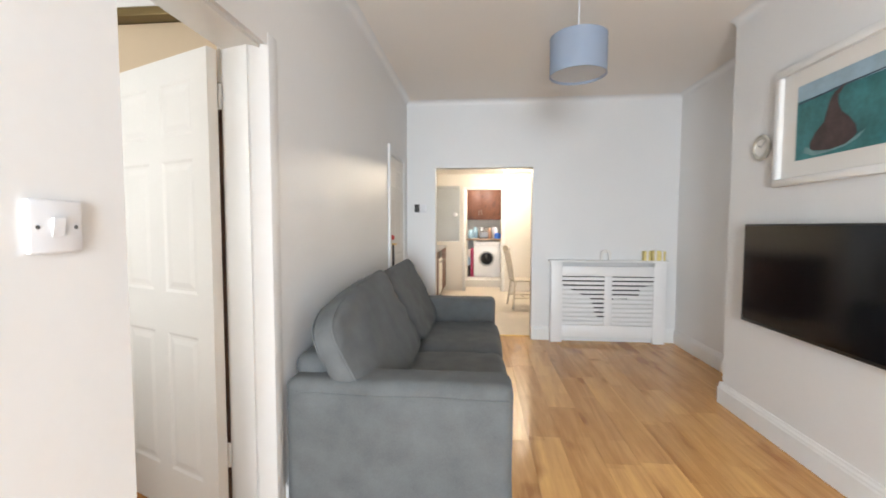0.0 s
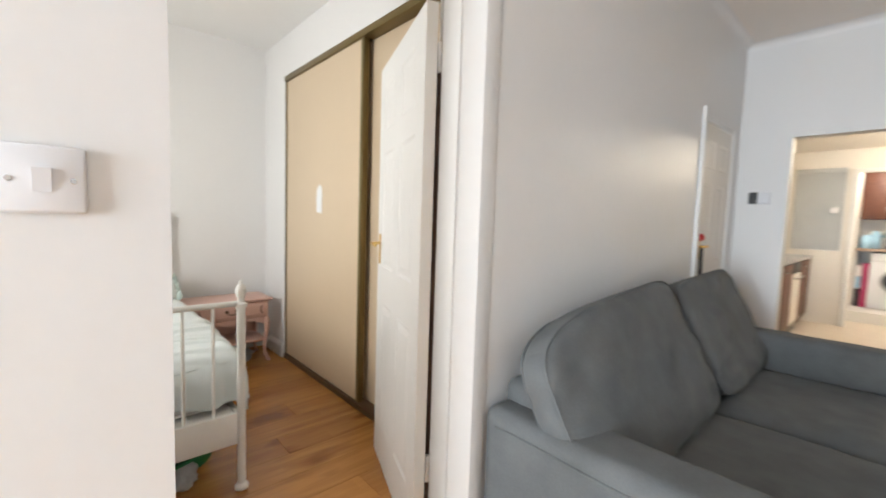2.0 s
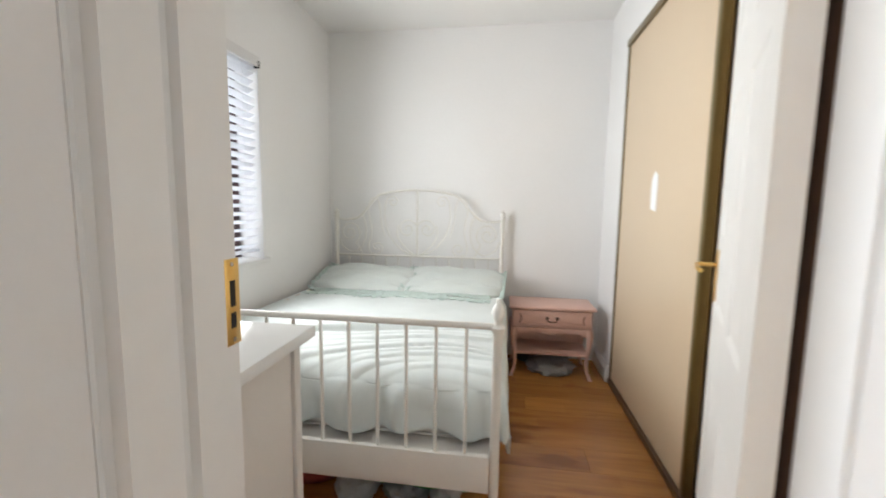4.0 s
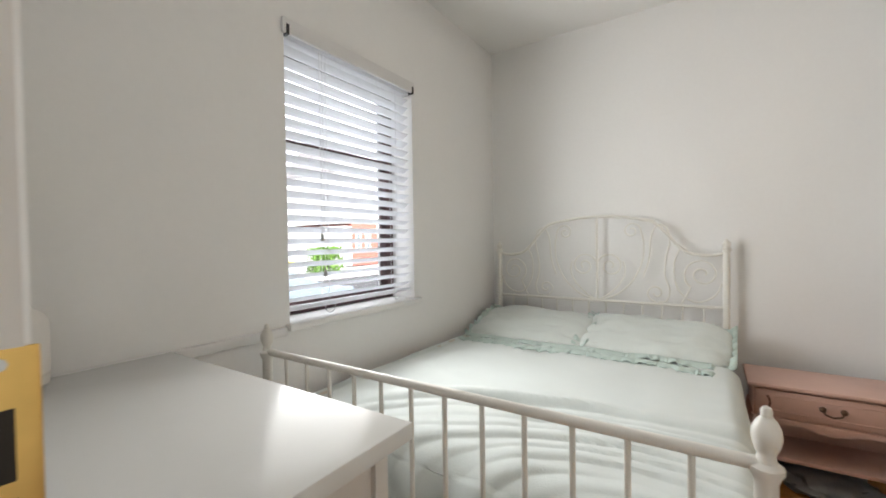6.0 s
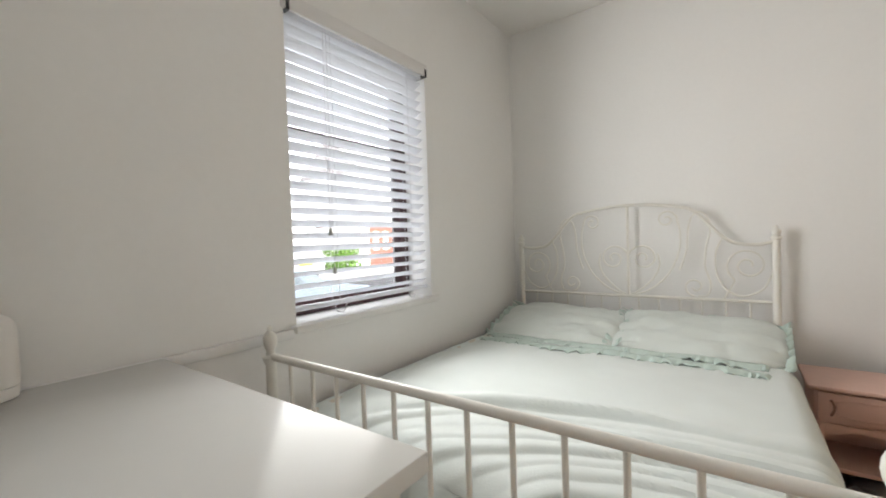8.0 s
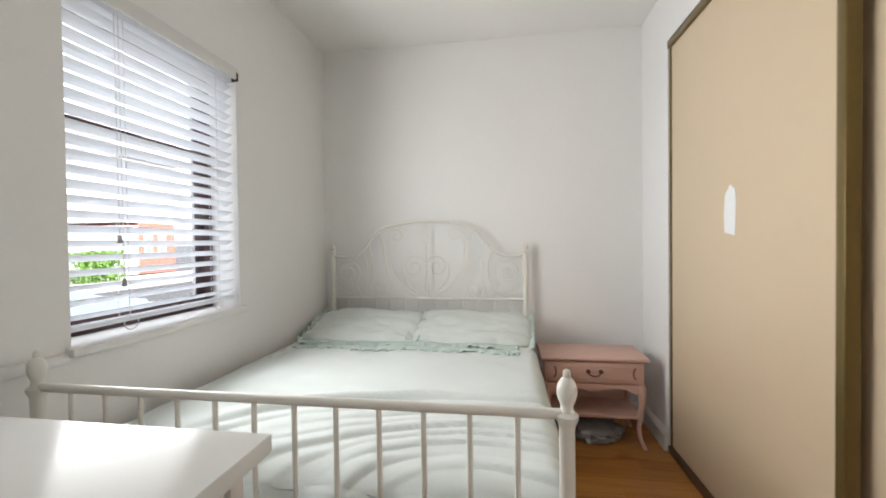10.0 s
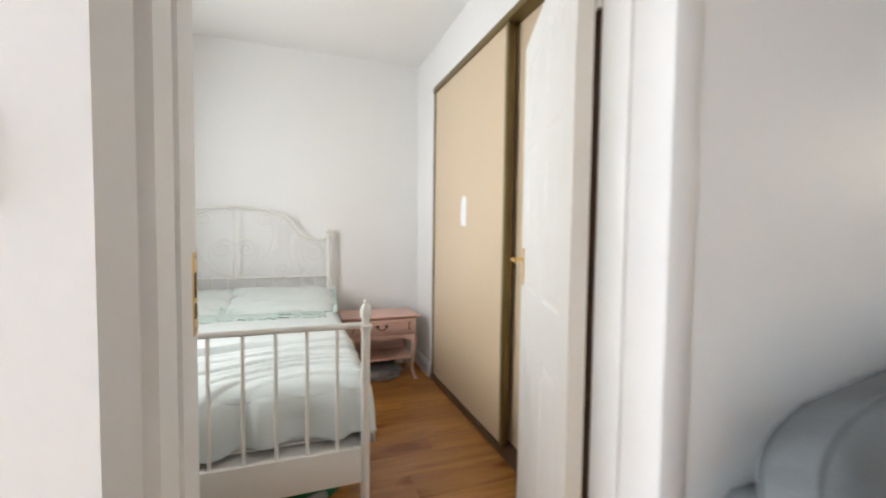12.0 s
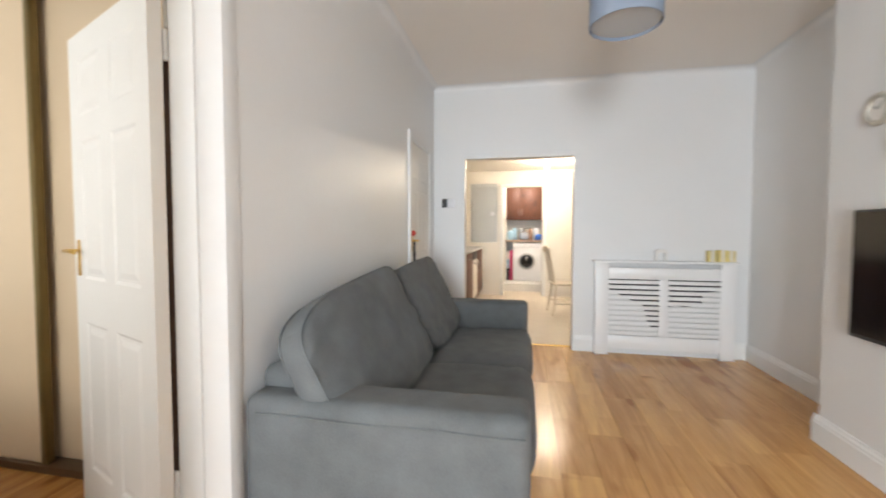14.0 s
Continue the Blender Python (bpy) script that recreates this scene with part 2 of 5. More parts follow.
def cushion(bm, lx, ly, lz, n=22, p=5.0, wrinkle=0.006, seed=0, m=Matrix(), flat=0.42):
    """A stuffed pad, lx by ly, lz thick, about the origin."""
    def h(u, v):
        return (max(0.0, 1 - abs(u) ** p) * max(0.0, 1 - abs(v) ** p)) ** flat
    def ease(t):
        return math.sin(t * math.pi / 2)
    grid = {}
    for s in (1, -1):
        for i in range(n + 1):
            for j in range(n + 1):
                u, v = ease(2 * i / n - 1), ease(2 * j / n - 1)
                if s == -1 and (i in (0, n) or j in (0, n)):
                    grid[s, i, j] = grid[1, i, j]
                    continue
                w = noise.noise((u * 2.2 + seed * 3.1, v * 2.2, s * 4.0)) * wrinkle * 2 + noise.noise((u * 6 + seed, v * 6, s)) * wrinkle
                round_in = 1 - 0.05 * (abs(u) ** 6) * (abs(v) ** 6) * 2
                grid[s, i, j] = bm.verts.new(m @ Vector((u * lx / 2 * round_in, v * ly / 2 * round_in, s * lz / 2 * h(u, v) + w)))
    for s in (1, -1):
        for i in range(n):
            for j in range(n):
                q = [grid[s, i, j], grid[s, i + 1, j], grid[s, i + 1, j + 1], grid[s, i, j + 1]]
                bm.faces.new(q if s == 1 else q[::-1])
    return bm


def root_of(ob):
    while ob.parent:
        ob = ob.parent
    return ob


def thing(name, at, label, category, group="", kind=""):
    e = new(name)
    e.location = at
    e.empty_display_size = 0.1
    return tagged(e, label, category, group, kind)


def part(name, bm, material, parent=None, label="", smooth=True):
    """Links a bmesh, drawn in world metres, as one mesh under a thing or a part."""
    if parent is not None:
        bmesh.ops.translate(bm, verts=bm.verts, vec=-root_of(parent).location)
    bmesh.ops.recalc_face_normals(bm, faces=bm.faces)
    me = bpy.data.meshes.new(name)
    bm.to_mesh(me)
    bm.free()
    me.materials.append(material)
    if smooth:
        me.shade_smooth()
        me.set_sharp_from_angle(angle=radians(38))
    ob = new(name, me)
    if parent is not None:
        ob.parent = parent
    if label:
        ob["label"] = label
    return ob


def nb():
    return bmesh.new()


def structure(name, boxes, material, label, category="", bevel=0.0):
    bm = nb()
    for b in boxes:
        box(bm, *b, bevel=bevel)
    return tagged(part(name, bm, material, smooth=False), label, category or name.split("_")[0], kind="structure")


# ---- large structure ----
H = 2.72           # ceiling height
KH = 2.33          # kitchen ceiling
XS, XW, XB = -0.385, -0.545, -0.70   # switch wall face, sofa wall face, bedroom face of the partition
YB = 4.94          # back wall of the living room
D0, D1, DT = 0.979, 1.837, 2.01     # bedroom doorway
WX0, WX1, WZ0, WZ1 = -2.55, -1.705, 0.925, 2.145  # bedroom window opening
YW = -0.12         # inner face of the bedroom window wall
XH = -3.60         # wall behind the headboard
YC = 2.205          # wall with the built-in wardrobe

structure("wall_partition", [
    (XB, XS, -2.3, D0 - 0.029, 0, H), (-0.488, XS, D0 - 0.029, D0, 0, DT), (XB, XS, D0 - 0.029, D0, DT, H), (XB, XW, D0, D1, DT, H), (XB, XW, D1, 3.99, 0, H),
    (XB, XW, 3.99, 4.745, 2.02, H), (XB, XW, 4.745, YB, 0, H)], PAINT, "white painted plaster partition wall with a deep doorway", "wall")
structure("wall_back", [
    (XB, -0.212, YB, 5.07, 0, H), (0.893, 2.6, YB, 5.07, 0, H), (-0.212, 0.893, YB, 5.07, 1.96, H)], PAINT, "white painted wall with an open doorway to the kitchen", "wall")
structure("wall_alcove", [(2.47, 2.6, 3.34, YB, 0, H), (2.47, 2.6, -2.3, 1.2, 0, H)], PAINT, "white painted alcove wall beside the chimney breast", "wall")
structure("wall_chimney_breast", [(2.08, 2.6, 1.2, 3.34, 0, H)], PAINT, "white painted chimney breast projecting into the room", "wall")
structure("wall_front", [
    (XB, -0.10, -2.45, -2.3, 0, H), (0.82, 2.6, -2.45, -2.3, 0, H), (-0.10, 0.82, -2.45, -2.3, 0, 0.33), (-0.10, 0.82, -2.45, -2.3, 2.2, H)], PAINT, "plain white front wall with a window opening", "wall")
structure("wall_window", [
    (-3.75, WX0, -0.40, YW, 0, H), (WX1, XB, -0.40, YW, 0, H), (WX0, WX1, -0.40, YW, 0, WZ0 - 0.03), (WX0, WX1, -0.40, YW, WZ1, H)], PAINTB, "white painted bedroom wall pierced by a window", "wall")
structure("wall_headboard", [(-3.75, XH, YW, 2.95, 0, H)], PAINTB, "plain white painted wall behind the bed", "wall")
structure("wall_closet_back", [(XH, XB, 2.85, 2.95, 0, H)], PAINTB, "plain white wall closing the wardrobe niche", "wall")
structure("wall_wardrobe", [
    (XH, -3.145, YC, 2.30, 0, H), (-3.145, XB, YC, 2.30, 2.395, H)], PAINTB, "white painted wall around the built-in wardrobe", "wall")
structure("wall_kitchen", [
    (-1.15, -1.0, 5.07, 8.4, 0, KH), (2.6, 2.75, 5.07, 8.4, 0, KH), (-1.15, XB, 4.94, 5.07, 0, KH),
    (-1.15, -0.62, 8.4, 8.52, 0, KH), (-0.62, -0.10, 8.4, 8.52, 0, 0.99), (-0.62, -0.10, 8.4, 8.52, 2.10, KH),
    (-0.10, 0.015, 8.4, 8.52, 0, KH), (0.015, 0.72, 8.4, 8.52, 2.03, KH), (0.72, 2.75, 8.4, 8.52, 0, KH),
    (-0.10, 0.0, 8.52, 10.2, 0, KH), (0.80, 0.90, 8.52, 10.2, 0, KH), (-0.10, 0.90, 10.2, 10.3, 0, KH)], CREAM, "cream painted kitchen walls with a utility recess", "wall")
structure("ceiling", [(-0.70, 2.6, -2.45, 5.07, H, H + 0.12)], CEIL, "plain white plaster living room ceiling", "ceiling")
structure("ceiling_bedroom", [(-3.75, -0.70, -0.40, 2.95, H, H + 0.12)], CEILB, "plain white plaster bedroom ceiling", "ceiling")
structure("ceiling_kitchen", [(-1.15, 2.75, 5.07, 10.3, KH, KH + 0.12)], CEIL, "plain white low kitchen ceiling", "ceiling")


def skirting(name, runs, h, label):
    bm = nb()
    for x0, y0, x1, y1, nx, ny in runs:
        prof = [(0.0, 0.0), (0.022, 0.0), (0.022, h * 0.74), (0.018, h * 0.80), (0.017, h * 0.86), (0.010, h * 0.93), (0.008, h), (0.0, h)]
        a = [bm.verts.new((x0 + nx * d, y0 + ny * d, z)) for d, z in prof]
        b = [bm.verts.new((x1 + nx * d, y1 + ny * d, z)) for d, z in prof]
        for k in range(len(prof)):
            kk = (k + 1) % len(prof)
            bm.faces.new((a[k], a[kk], b[kk], b[k]))
        bm.faces.new(a)
        bm.faces.new(b[::-1])
    return tagged(part(name, bm, TRIM, smooth=False), label, "skirting", kind="structure")


skirting("baseboard", [(2.08, 1.2, 2.08, 3.362, -1, 0), (2.08, 3.34, 2.47, 3.34, 0, 1), (2.47, 3.34, 2.47, YB, -1, 0), (0.90, YB, 2.47, YB, 0, -1), (XW, YB, -0.215, YB, 0, -1), (XW, 1.91, XW, 3.95, 1, 0), (XS, -2.3, XS, 0.976, 1, 0)], 0.155, "white gloss moulded skirting board")
skirting("baseboard_bedroom", [(XH, YW, -0.75, YW, 0, 1), (XH, YW, XH, YC, 1, 0), (XH, YC, -3.15, YC, 0, -1), (XB, YW, XB, 0.97, -1, 0)], 0.12, "white gloss bedroom skirting board")


def coving(name, runs, r, material, label):
    """Hollow plaster coving along the top of the walls: wall foot, direction of the run, and the way into the room."""
    bm = nb()
    for x0, y0, x1, y1, nx, ny in runs:
        prof = [(r - r * math.sin(a), H - r + r * math.cos(a)) for a in [math.pi / 2 * k / 8 for k in range(9)]]
        prof.append((-0.003, H + 0.003))
        a = [bm.verts.new((x0 + nx * d, y0 + ny * d, z)) for d, z in prof]
        b = [bm.verts.new((x1 + nx * d, y1 + ny * d, z)) for d, z in prof]
        for k in range(len(prof)):
            kk = (k + 1) % len(prof)
            bm.faces.new((a[k], a[kk], b[kk], b[k]))
    return tagged(part(name, bm, material), label, "coving", kind="structure")


coving("trim_coving", [(XW, 1.0, XW, YB, 1, 0), (XW, YB, 2.47, YB, 0, -1), (2.47, 3.34, 2.47, YB, -1, 0), (2.08, 3.34, 2.47, 3.34, 0, 1), (2.08, 1.2, 2.08, 3.34, -1, 0)], 0.055, PAINT, "plain white plaster coving round the ceiling")

# window sill board with its long ledge towards the corner
bm = nb()
box(bm, WX0 - 0.03, WX1 + 0.02, -0.30, YW + 0.035, WZ0 - 0.03, WZ0, bevel=0.006)
tagged(part("trim_window_sill", bm, TRIM), "white painted window sill board", "sill", kind="structure")
bm = nb()
box(bm, WX1 + 0.022, XB - 0.002, YW - 0.002, YW + 0.022, WZ0 - 0.045, WZ0 - 0.010, bevel=0.005)
tagged(part("trim_ledge", bm, PAINT), "narrow white painted ledge along the wall", "ledge", kind="structure")

# ---- bedroom doorway: lining, stops, architrave, leaf ----
door = thing("door_1", (-0.75, 1.84, 0), "white six-panel bedroom door standing open into the bedroom", "door", kind="structure")
JL, JR = 0.988, 1.780      # inner faces of the lining
XE = -0.728                # bedroom edge of the latch-side lining
bm = nb()
# latch side: a moulded edge, a flat, a rounded stop and the rebate with the keep
prism(bm, [(-0.486, D0 - 0.006), (-0.490, D0 + 0.001), (-0.497, D0 - 0.010), (-0.508, D0 - 0.013), (-0.517, D0 - 0.008), (-0.521, JL), (-0.600, JL), (-0.604, JL - 0.010), (-0.614, JL - 0.017),
           (-0.625, JL - 0.013), (-0.630, JL), (XE + 0.004, JL), (XE, JL - 0.004), (XE, D0 - 0.03), (-0.486, D0 - 0.03)], "z", 0, DT)
part("lining", bm, TRIM, door)
bm = nb()
# hinge side: splayed reveal running in to a flat jamb
prism(bm, [(XW + 0.0015, D1 + 0.001), (XW + 0.0015, D1 - 0.003), (-0.5965, JR + 0.006), (-0.599, JR + 0.008), (-0.6015, JR), (-0.6055, JR), (-0.735, 1.8225), (-0.7385, 1.826), (-0.7385, D1 + 0.001)], "z", 0, DT)
part("lining", bm, TRIM, door)
bm = nb()
box(bm, -0.730, XW - 0.02, JL - 0.001, D1 - 0.002, DT - 0.016, DT + 0.001, bevel=0.003)
part("lining", bm, TRIM, door)
bm = nb()
box(bm, XW, XW + 0.003, D1 - 0.002, D1 + 0.066, 0, DT + 0.05, bevel=0.001)
part("architrave", bm, PAINT, door)
# added strip, no real architrave: dark brown stands for shade in the hinge gap
bm = nb()
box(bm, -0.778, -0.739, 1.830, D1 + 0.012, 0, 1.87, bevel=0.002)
part("architrave", bm, mat("hinge_gap_shade", (0.10, 0.055, 0.035), 0.7, vary=0.25, scale=12), door, "dark brown strip added behind the hinge gap to stand for its shade")
bm = nb()
box(bm, -0.752, -0.739, 1.822, D1 + 0.001, 1.87, DT, bevel=0.002)
part("hinge_packer", bm, TRIM, door)

# the leaf, drawn along local x from the hinge, then turned
LW, LH, LT = 0.745, 1.985, 0.042
turn = pose(-0.7455, 1.811, 0.006, 0, 0, 180 - 21.8)


def panel_face(bm, xa, xb, za, zb, y, out):
    """Raised-and-fielded panel: sunk bevel and a raised field, on the face at y."""
    s = out
    rings = [(0.0, 0.0), (0.012, -0.0055), (0.022, -0.0055), (0.045, -0.001)]
    prev = None
    for inset, d in rings:
        r = [bm.verts.new((x, y + s * d, z)) for x, z in ((xa + inset, za + inset), (xb - inset, za + inset), (xb - inset, zb - inset), (xa + inset, zb - inset))]
        if prev:
            for k in range(4):
                bm.faces.new((prev[k], prev[(k + 1) % 4], r[(k + 1) % 4], r[k]))
        prev = r
    bm.faces.new(prev)


def six_panel_leaf(w, h, t, rows):
    bm = nb()
    st, mid = 0.105, 0.095
    xs = [0, st, (w - mid) / 2, (w + mid) / 2, w - st, w]
    for face, out in ((0.0, -1), (t, 1)):
        zs = [0]
        for a, b in rows:
            zs += [a, b]
        zs.append(h)
        for i in range(5):
            for j in range(len(zs) - 1):
                if i in (1, 3) and j % 2 == 1:
                    panel_face(bm, xs[i], xs[i + 1], zs[j], zs[j + 1], face, out)
                else:
                    bm.faces.new([bm.verts.new((x, face, z)) for x, z in ((xs[i], zs[j]), (xs[i + 1], zs[j]), (xs[i + 1], zs[j + 1]), (xs[i], zs[j + 1]))])
    for p in (((0, 0), (0, 1)), ((w, 0), (w, 1))):
        x = p[0][0]
        bm.faces.new([bm.verts.new(c) for c in ((x, 0, 0), (x, t, 0), (x, t, h), (x, 0, h))])
    for z in (0, h):
        bm.faces.new([bm.verts.new(c) for c in ((0, 0, z), (w, 0, z), (w, t, z), (0, t, z))])
    bmesh.ops.remove_doubles(bm, verts=bm.verts, dist=0.0002)
    return bm


bm = six_panel_leaf(LW, LH, LT, [(0.20, 0.82), (1.00, 1.56), (1.66, 1.88)])
bmesh.ops.transform(bm, verts=bm.verts, matrix=turn)
leaf = part("leaf", bm, DOORW, door, smooth=False)
# lever handles on both faces
for side in (1, -1):
    yb = LT if side == 1 else 0.0
    bm = nb()
    box(bm, LW - 0.070, LW - 0.040, yb, yb + side * 0.005, 1.01, 1.16, bevel=0.002)
    bmesh.ops.transform(bm, verts=bm.verts, matrix=turn)
    hp = part("handle_plate", bm, BRASS, leaf, "brass lever plate")
    bm = nb()
    tube(bm, [(LW - 0.055, yb, 1.115), (LW - 0.055, yb + side * 0.045, 1.115), (LW - 0.065, yb + side * 0.052, 1.115), (LW - 0.15, yb + side * 0.052, 1.112), (LW - 0.165, yb + side * 0.045, 1.11)], 0.0065)
    bmesh.ops.transform(bm, verts=bm.verts, matrix=turn)
    part("lever", bm, BRASS, leaf, "brass lever")
for hz in (0.28, 1.76):
    bm = nb()
    cyl(bm, (-0.740, 1.817, hz), (-0.740, 1.817, hz + 0.10), 0.007)
    box(bm, -0.752, -0.733, 1.819, 1.823, hz, hz + 0.10)
    part("hinge", bm, TRIM, door, "painted butt hinge")
bm = nb()
box(bm, XE - 0.003, XE + 0.032, JL - 0.003, JL + 0.0005, 1.055, 1.195, bevel=0.0015)
sp = part("strike_plate", bm, BRASS, door, "brass strike plate let into the jamb")
bm = nb()
box(bm, -0.719, -0.707, JL, JL + 0.0012, 1.083, 1.108)
box(bm, -0.719, -0.707, JL, JL + 0.0012, 1.118, 1.160)
part("keep_hole", bm, DARK, sp)
for hz in (1.064, 1.186):
    bm = nb()
    cyl(bm, (-0.713, JL - 0.001, hz), (-0.713, JL + 0.0015, hz), 0.004, n=8)
    part("screw", bm, STEEL, sp)

# light switch on the wall by the door
sw = thing("light_switch", (XS, 0.841, 1.290), "white square single-gang rocker light switch on the wall", "light switch")
bm = nb()
box(bm, XS, XS + 0.010, 0.798, 0.884, 1.247, 1.333, bevel=0.004, segs=3)
part("plate", bm, PLAST, sw)
bm = nb()
prism(bm, [(XS + 0.009, 1.274), (XS + 0.011, 1.274), (XS + 0.0165, 1.304), (XS + 0.009, 1.304)], "y", 0.832, 0.850)
part("rocker", bm, PLAST, sw)
for yy in (0.811, 0.871):
    bm = nb()
    cyl(bm, (XS + 0.0095, yy, 1.289), (XS + 0.0108, yy, 1.289), 0.0035, n=10)
    box(bm, XS + 0.0106, XS + 0.0112, yy - 0.003, yy + 0.003, 1.2885, 1.2895)
    part("screw", bm, STEEL, sw, "steel fixing screw")


# ---- sofa ----
def rounded(bm, x0, x1, y0, y1, z0, z1, r, seed=0, amp=0.006):
    """A padded block: rounded edges and a slightly uneven skin."""
    box(bm, x0, x1, y0, y1, z0, z1, bevel=r, segs=5)
    big = [e for e in bm.edges if e.calc_length() > 0.12]
    bmesh.ops.subdivide_edges(bm, edges=big, cuts=7, use_grid_fill=True)
    c = Vector(((x0 + x1) / 2, (y0 + y1) / 2, (z0 + z1) / 2))
    for v in bm.verts:
        d = (v.co - c).normalized()
        v.co += d * amp * (noise.noise(v.co * 4 + Vector((seed, 0, 0))) + 0.5 * noise.noise(v.co * 11))
    return bm


SX0, SX1, SY0, SY1 = XW + 0.014, 0.445, 1.872, 4.09
sofa = thing("sofa", (0, 3.1, 0), "grey velour two-seater sofa with loose back cushions", "sofa")
bm = nb()
rounded(bm, SX0 + 0.02, SX1 - 0.035, SY0 + 0.17, SY1 - 0.17, 0.06, 0.30, 0.02)
part("base", bm, SOFA, sofa)
for k, (a, b) in enumerate(((SY0, SY0 + 0.215), (SY1 - 0.20, SY1))):
    bm = nb()
    rounded(bm, SX0, SX1, a, b, 0.05, 0.640, 0.045, seed=k * 7, amp=0.007)
    arm = part("arm", bm, SOFA, sofa)
    bm = nb()
    ya = a - 0.001 if k == 0 else b + 0.001
    tube(bm, [(SX0 + 0.06 + 0.9 * t / 12, ya, 0.584 + 0.003 * math.sin(t)) for t in range(13)], 0.004, n=6)
    part("piping", bm, SOFA, arm)
bm = nb()
rounded(bm, SX0, SX0 + 0.16, SY0 + 0.10, SY1 - 0.05, 0.10, 0.715, 0.05, seed=3)
part("backrest", bm, SOFA, sofa)
for k, (a, b) in enumerate(((SY0 + 0.215, 3.013), (3.017, SY1 - 0.20))):
    bm = nb()
    cushion(bm, 0.70, b - a, 0.20, p=9, wrinkle=0.004, seed=k + 2, m=pose(0.125, (a + b) / 2, 0.355, 0, -1.5, 0))
    part("seat_cushion", bm, SOFA, sofa)
for k, (cy, ly, tilt_) in enumerate(((2.435, 1.09, 4.0), (3.475, 0.94, 1.5))):
    bm = nb()
    # the pad lies in its own x-y plane; slump its near end, stand it up and lean it back on the frame
    m = Matrix.Translation((-0.280 + 0.01 * k, cy, 0.690 + 0.015 * k)) @ pose(0, 0, 0, tilt_, 0, 0) @ pose(0, 0, 0, 0, 63, 0)

    def slump(c):
        t = max(0.0, min(1.0, (-c.y / (ly / 2) - 0.05) / 0.95)) ** 2.4
        if k:
            t *= 0.25
        pull = 0.075 * t * min(1.0, -c.x / 0.2) if c.x < 0 else -0.15 * t * min(1.0, c.x / 0.2)
        return Vector((c.x + pull, c.y, c.z * (1 - 0.30 * t)))

    cushion(bm, 0.59, ly, 0.175, n=36, p=10, wrinkle=0.008, seed=k * 5 + 1, flat=0.22)
    for v in bm.verts:
        v.co = m @ slump(v.co)
    bc = part("back_cushion", bm, SOFA, sofa)
    edge = [(0.290 * math.copysign(abs(math.cos(a)) ** 0.24, math.cos(a)), (ly / 2 - 0.012) * math.copysign(abs(math.sin(a)) ** 0.24, math.sin(a)), 0.0) for a in [2 * math.pi * q / 72 for q in range(73)]]
    for zz in (0.064, -0.064):
        bm = nb()
        tube(bm, [m @ slump(Vector(p) + Vector((0, 0, zz))) for p in edge], 0.005, n=6)
        part("piping", bm, SOFA, bc)
for fx in (SX0 + 0.06, SX1 - 0.07):
    for fy in (SY0 + 0.06, SY1 - 0.06):
        bm = nb()
        cyl(bm, (fx, fy, 0), (fx, fy, 0.06), 0.022, 0.028)
        part("foot", bm, BLACKP, sofa, "dark stub foot")

# ---- television, picture, clock on the chimney breast ----
tv = thing("television", (2.04, 2.49, 0.69), "black flat-screen television mounted on the chimney breast", "television")
bm = nb()
box(bm, 2.000, 2.045, 1.945, 3.035, 0.690, 1.310, bevel=0.006)
part("casing", bm, BLACKP, tv)
bm = nb()
box(bm, 1.9985, 2.0015, 1.957, 3.023, 0.710, 1.298)
part("screen", bm, BLACKG, tv, "glossy dark switched-off screen")
bm = nb()
box(bm, 2.045, 2.079, 2.30, 2.70, 0.85, 1.15)
part("bracket", bm, BLACKP, tv)

pic = thing("framed_picture", (2.06, 2.37, 1.53), "white-framed picture of a brown sea stack in teal water", "picture")
PY0, PY1, PZ0, PZ1 = 1.83, 2.865, 1.528, 2.195


def frame_bars(y0, y1, z0, z1, w, xa, xb):
    return [(y0, y1, z0, z0 + w), (y0, y1, z1 - w, z1), (y0, y0 + w, z0 + w, z1 - w), (y1 - w, y1, z0 + w, z1 - w)]


for a, b, c, d in frame_bars(PY0, PY1, PZ0, PZ1, 0.042, 0, 0):
    bm = nb()
    box(bm, 2.035, 2.079, a, b, c, d, bevel=0.006)
    part("frame_bar", bm, TRIM, pic)
bm = nb()
box(bm, 2.060, 2.078, PY0 + 0.042, PY1 - 0.042, PZ0 + 0.042, PZ1 - 0.042)
part("mount", bm, WHITEM, pic, "off-white card mount")
SEA = mat("painted_sea", (0.035, 0.17, 0.18), 0.4, vary=0.55, scale=6, fine=40, bump=0.02)
CLOUD = mat("painted_sky", (0.30, 0.42, 0.50), 0.4, vary=0.25, scale=5, fine=30, bump=0.02)
LANDP = mat("painted_land", (0.05, 0.08, 0.11), 0.4, vary=0.3)
ROCK = mat("painted_rock", (0.06, 0.034, 0.032), 0.4, vary=0.6, scale=14, fine=60, bump=0.03)
FOAM = mat("painted_foam", (0.16, 0.29, 0.30), 0.4, vary=0.3, scale=20)
CY0, CY1, CZ0, CZ1 = 1.98, 2.715, 1.660, 2.065
bm = nb()
box(bm, 2.0572, 2.0602, CY0, CY1, CZ0, CZ1 - 0.085)
part("painting", bm, SEA, pic, "teal sea print")
bm = nb()
box(bm, 2.0572, 2.0602, CY0, CY1, CZ1 - 0.085, CZ1)
part("painting", bm, CLOUD, pic, "pale blue sky print")
bm = nb()
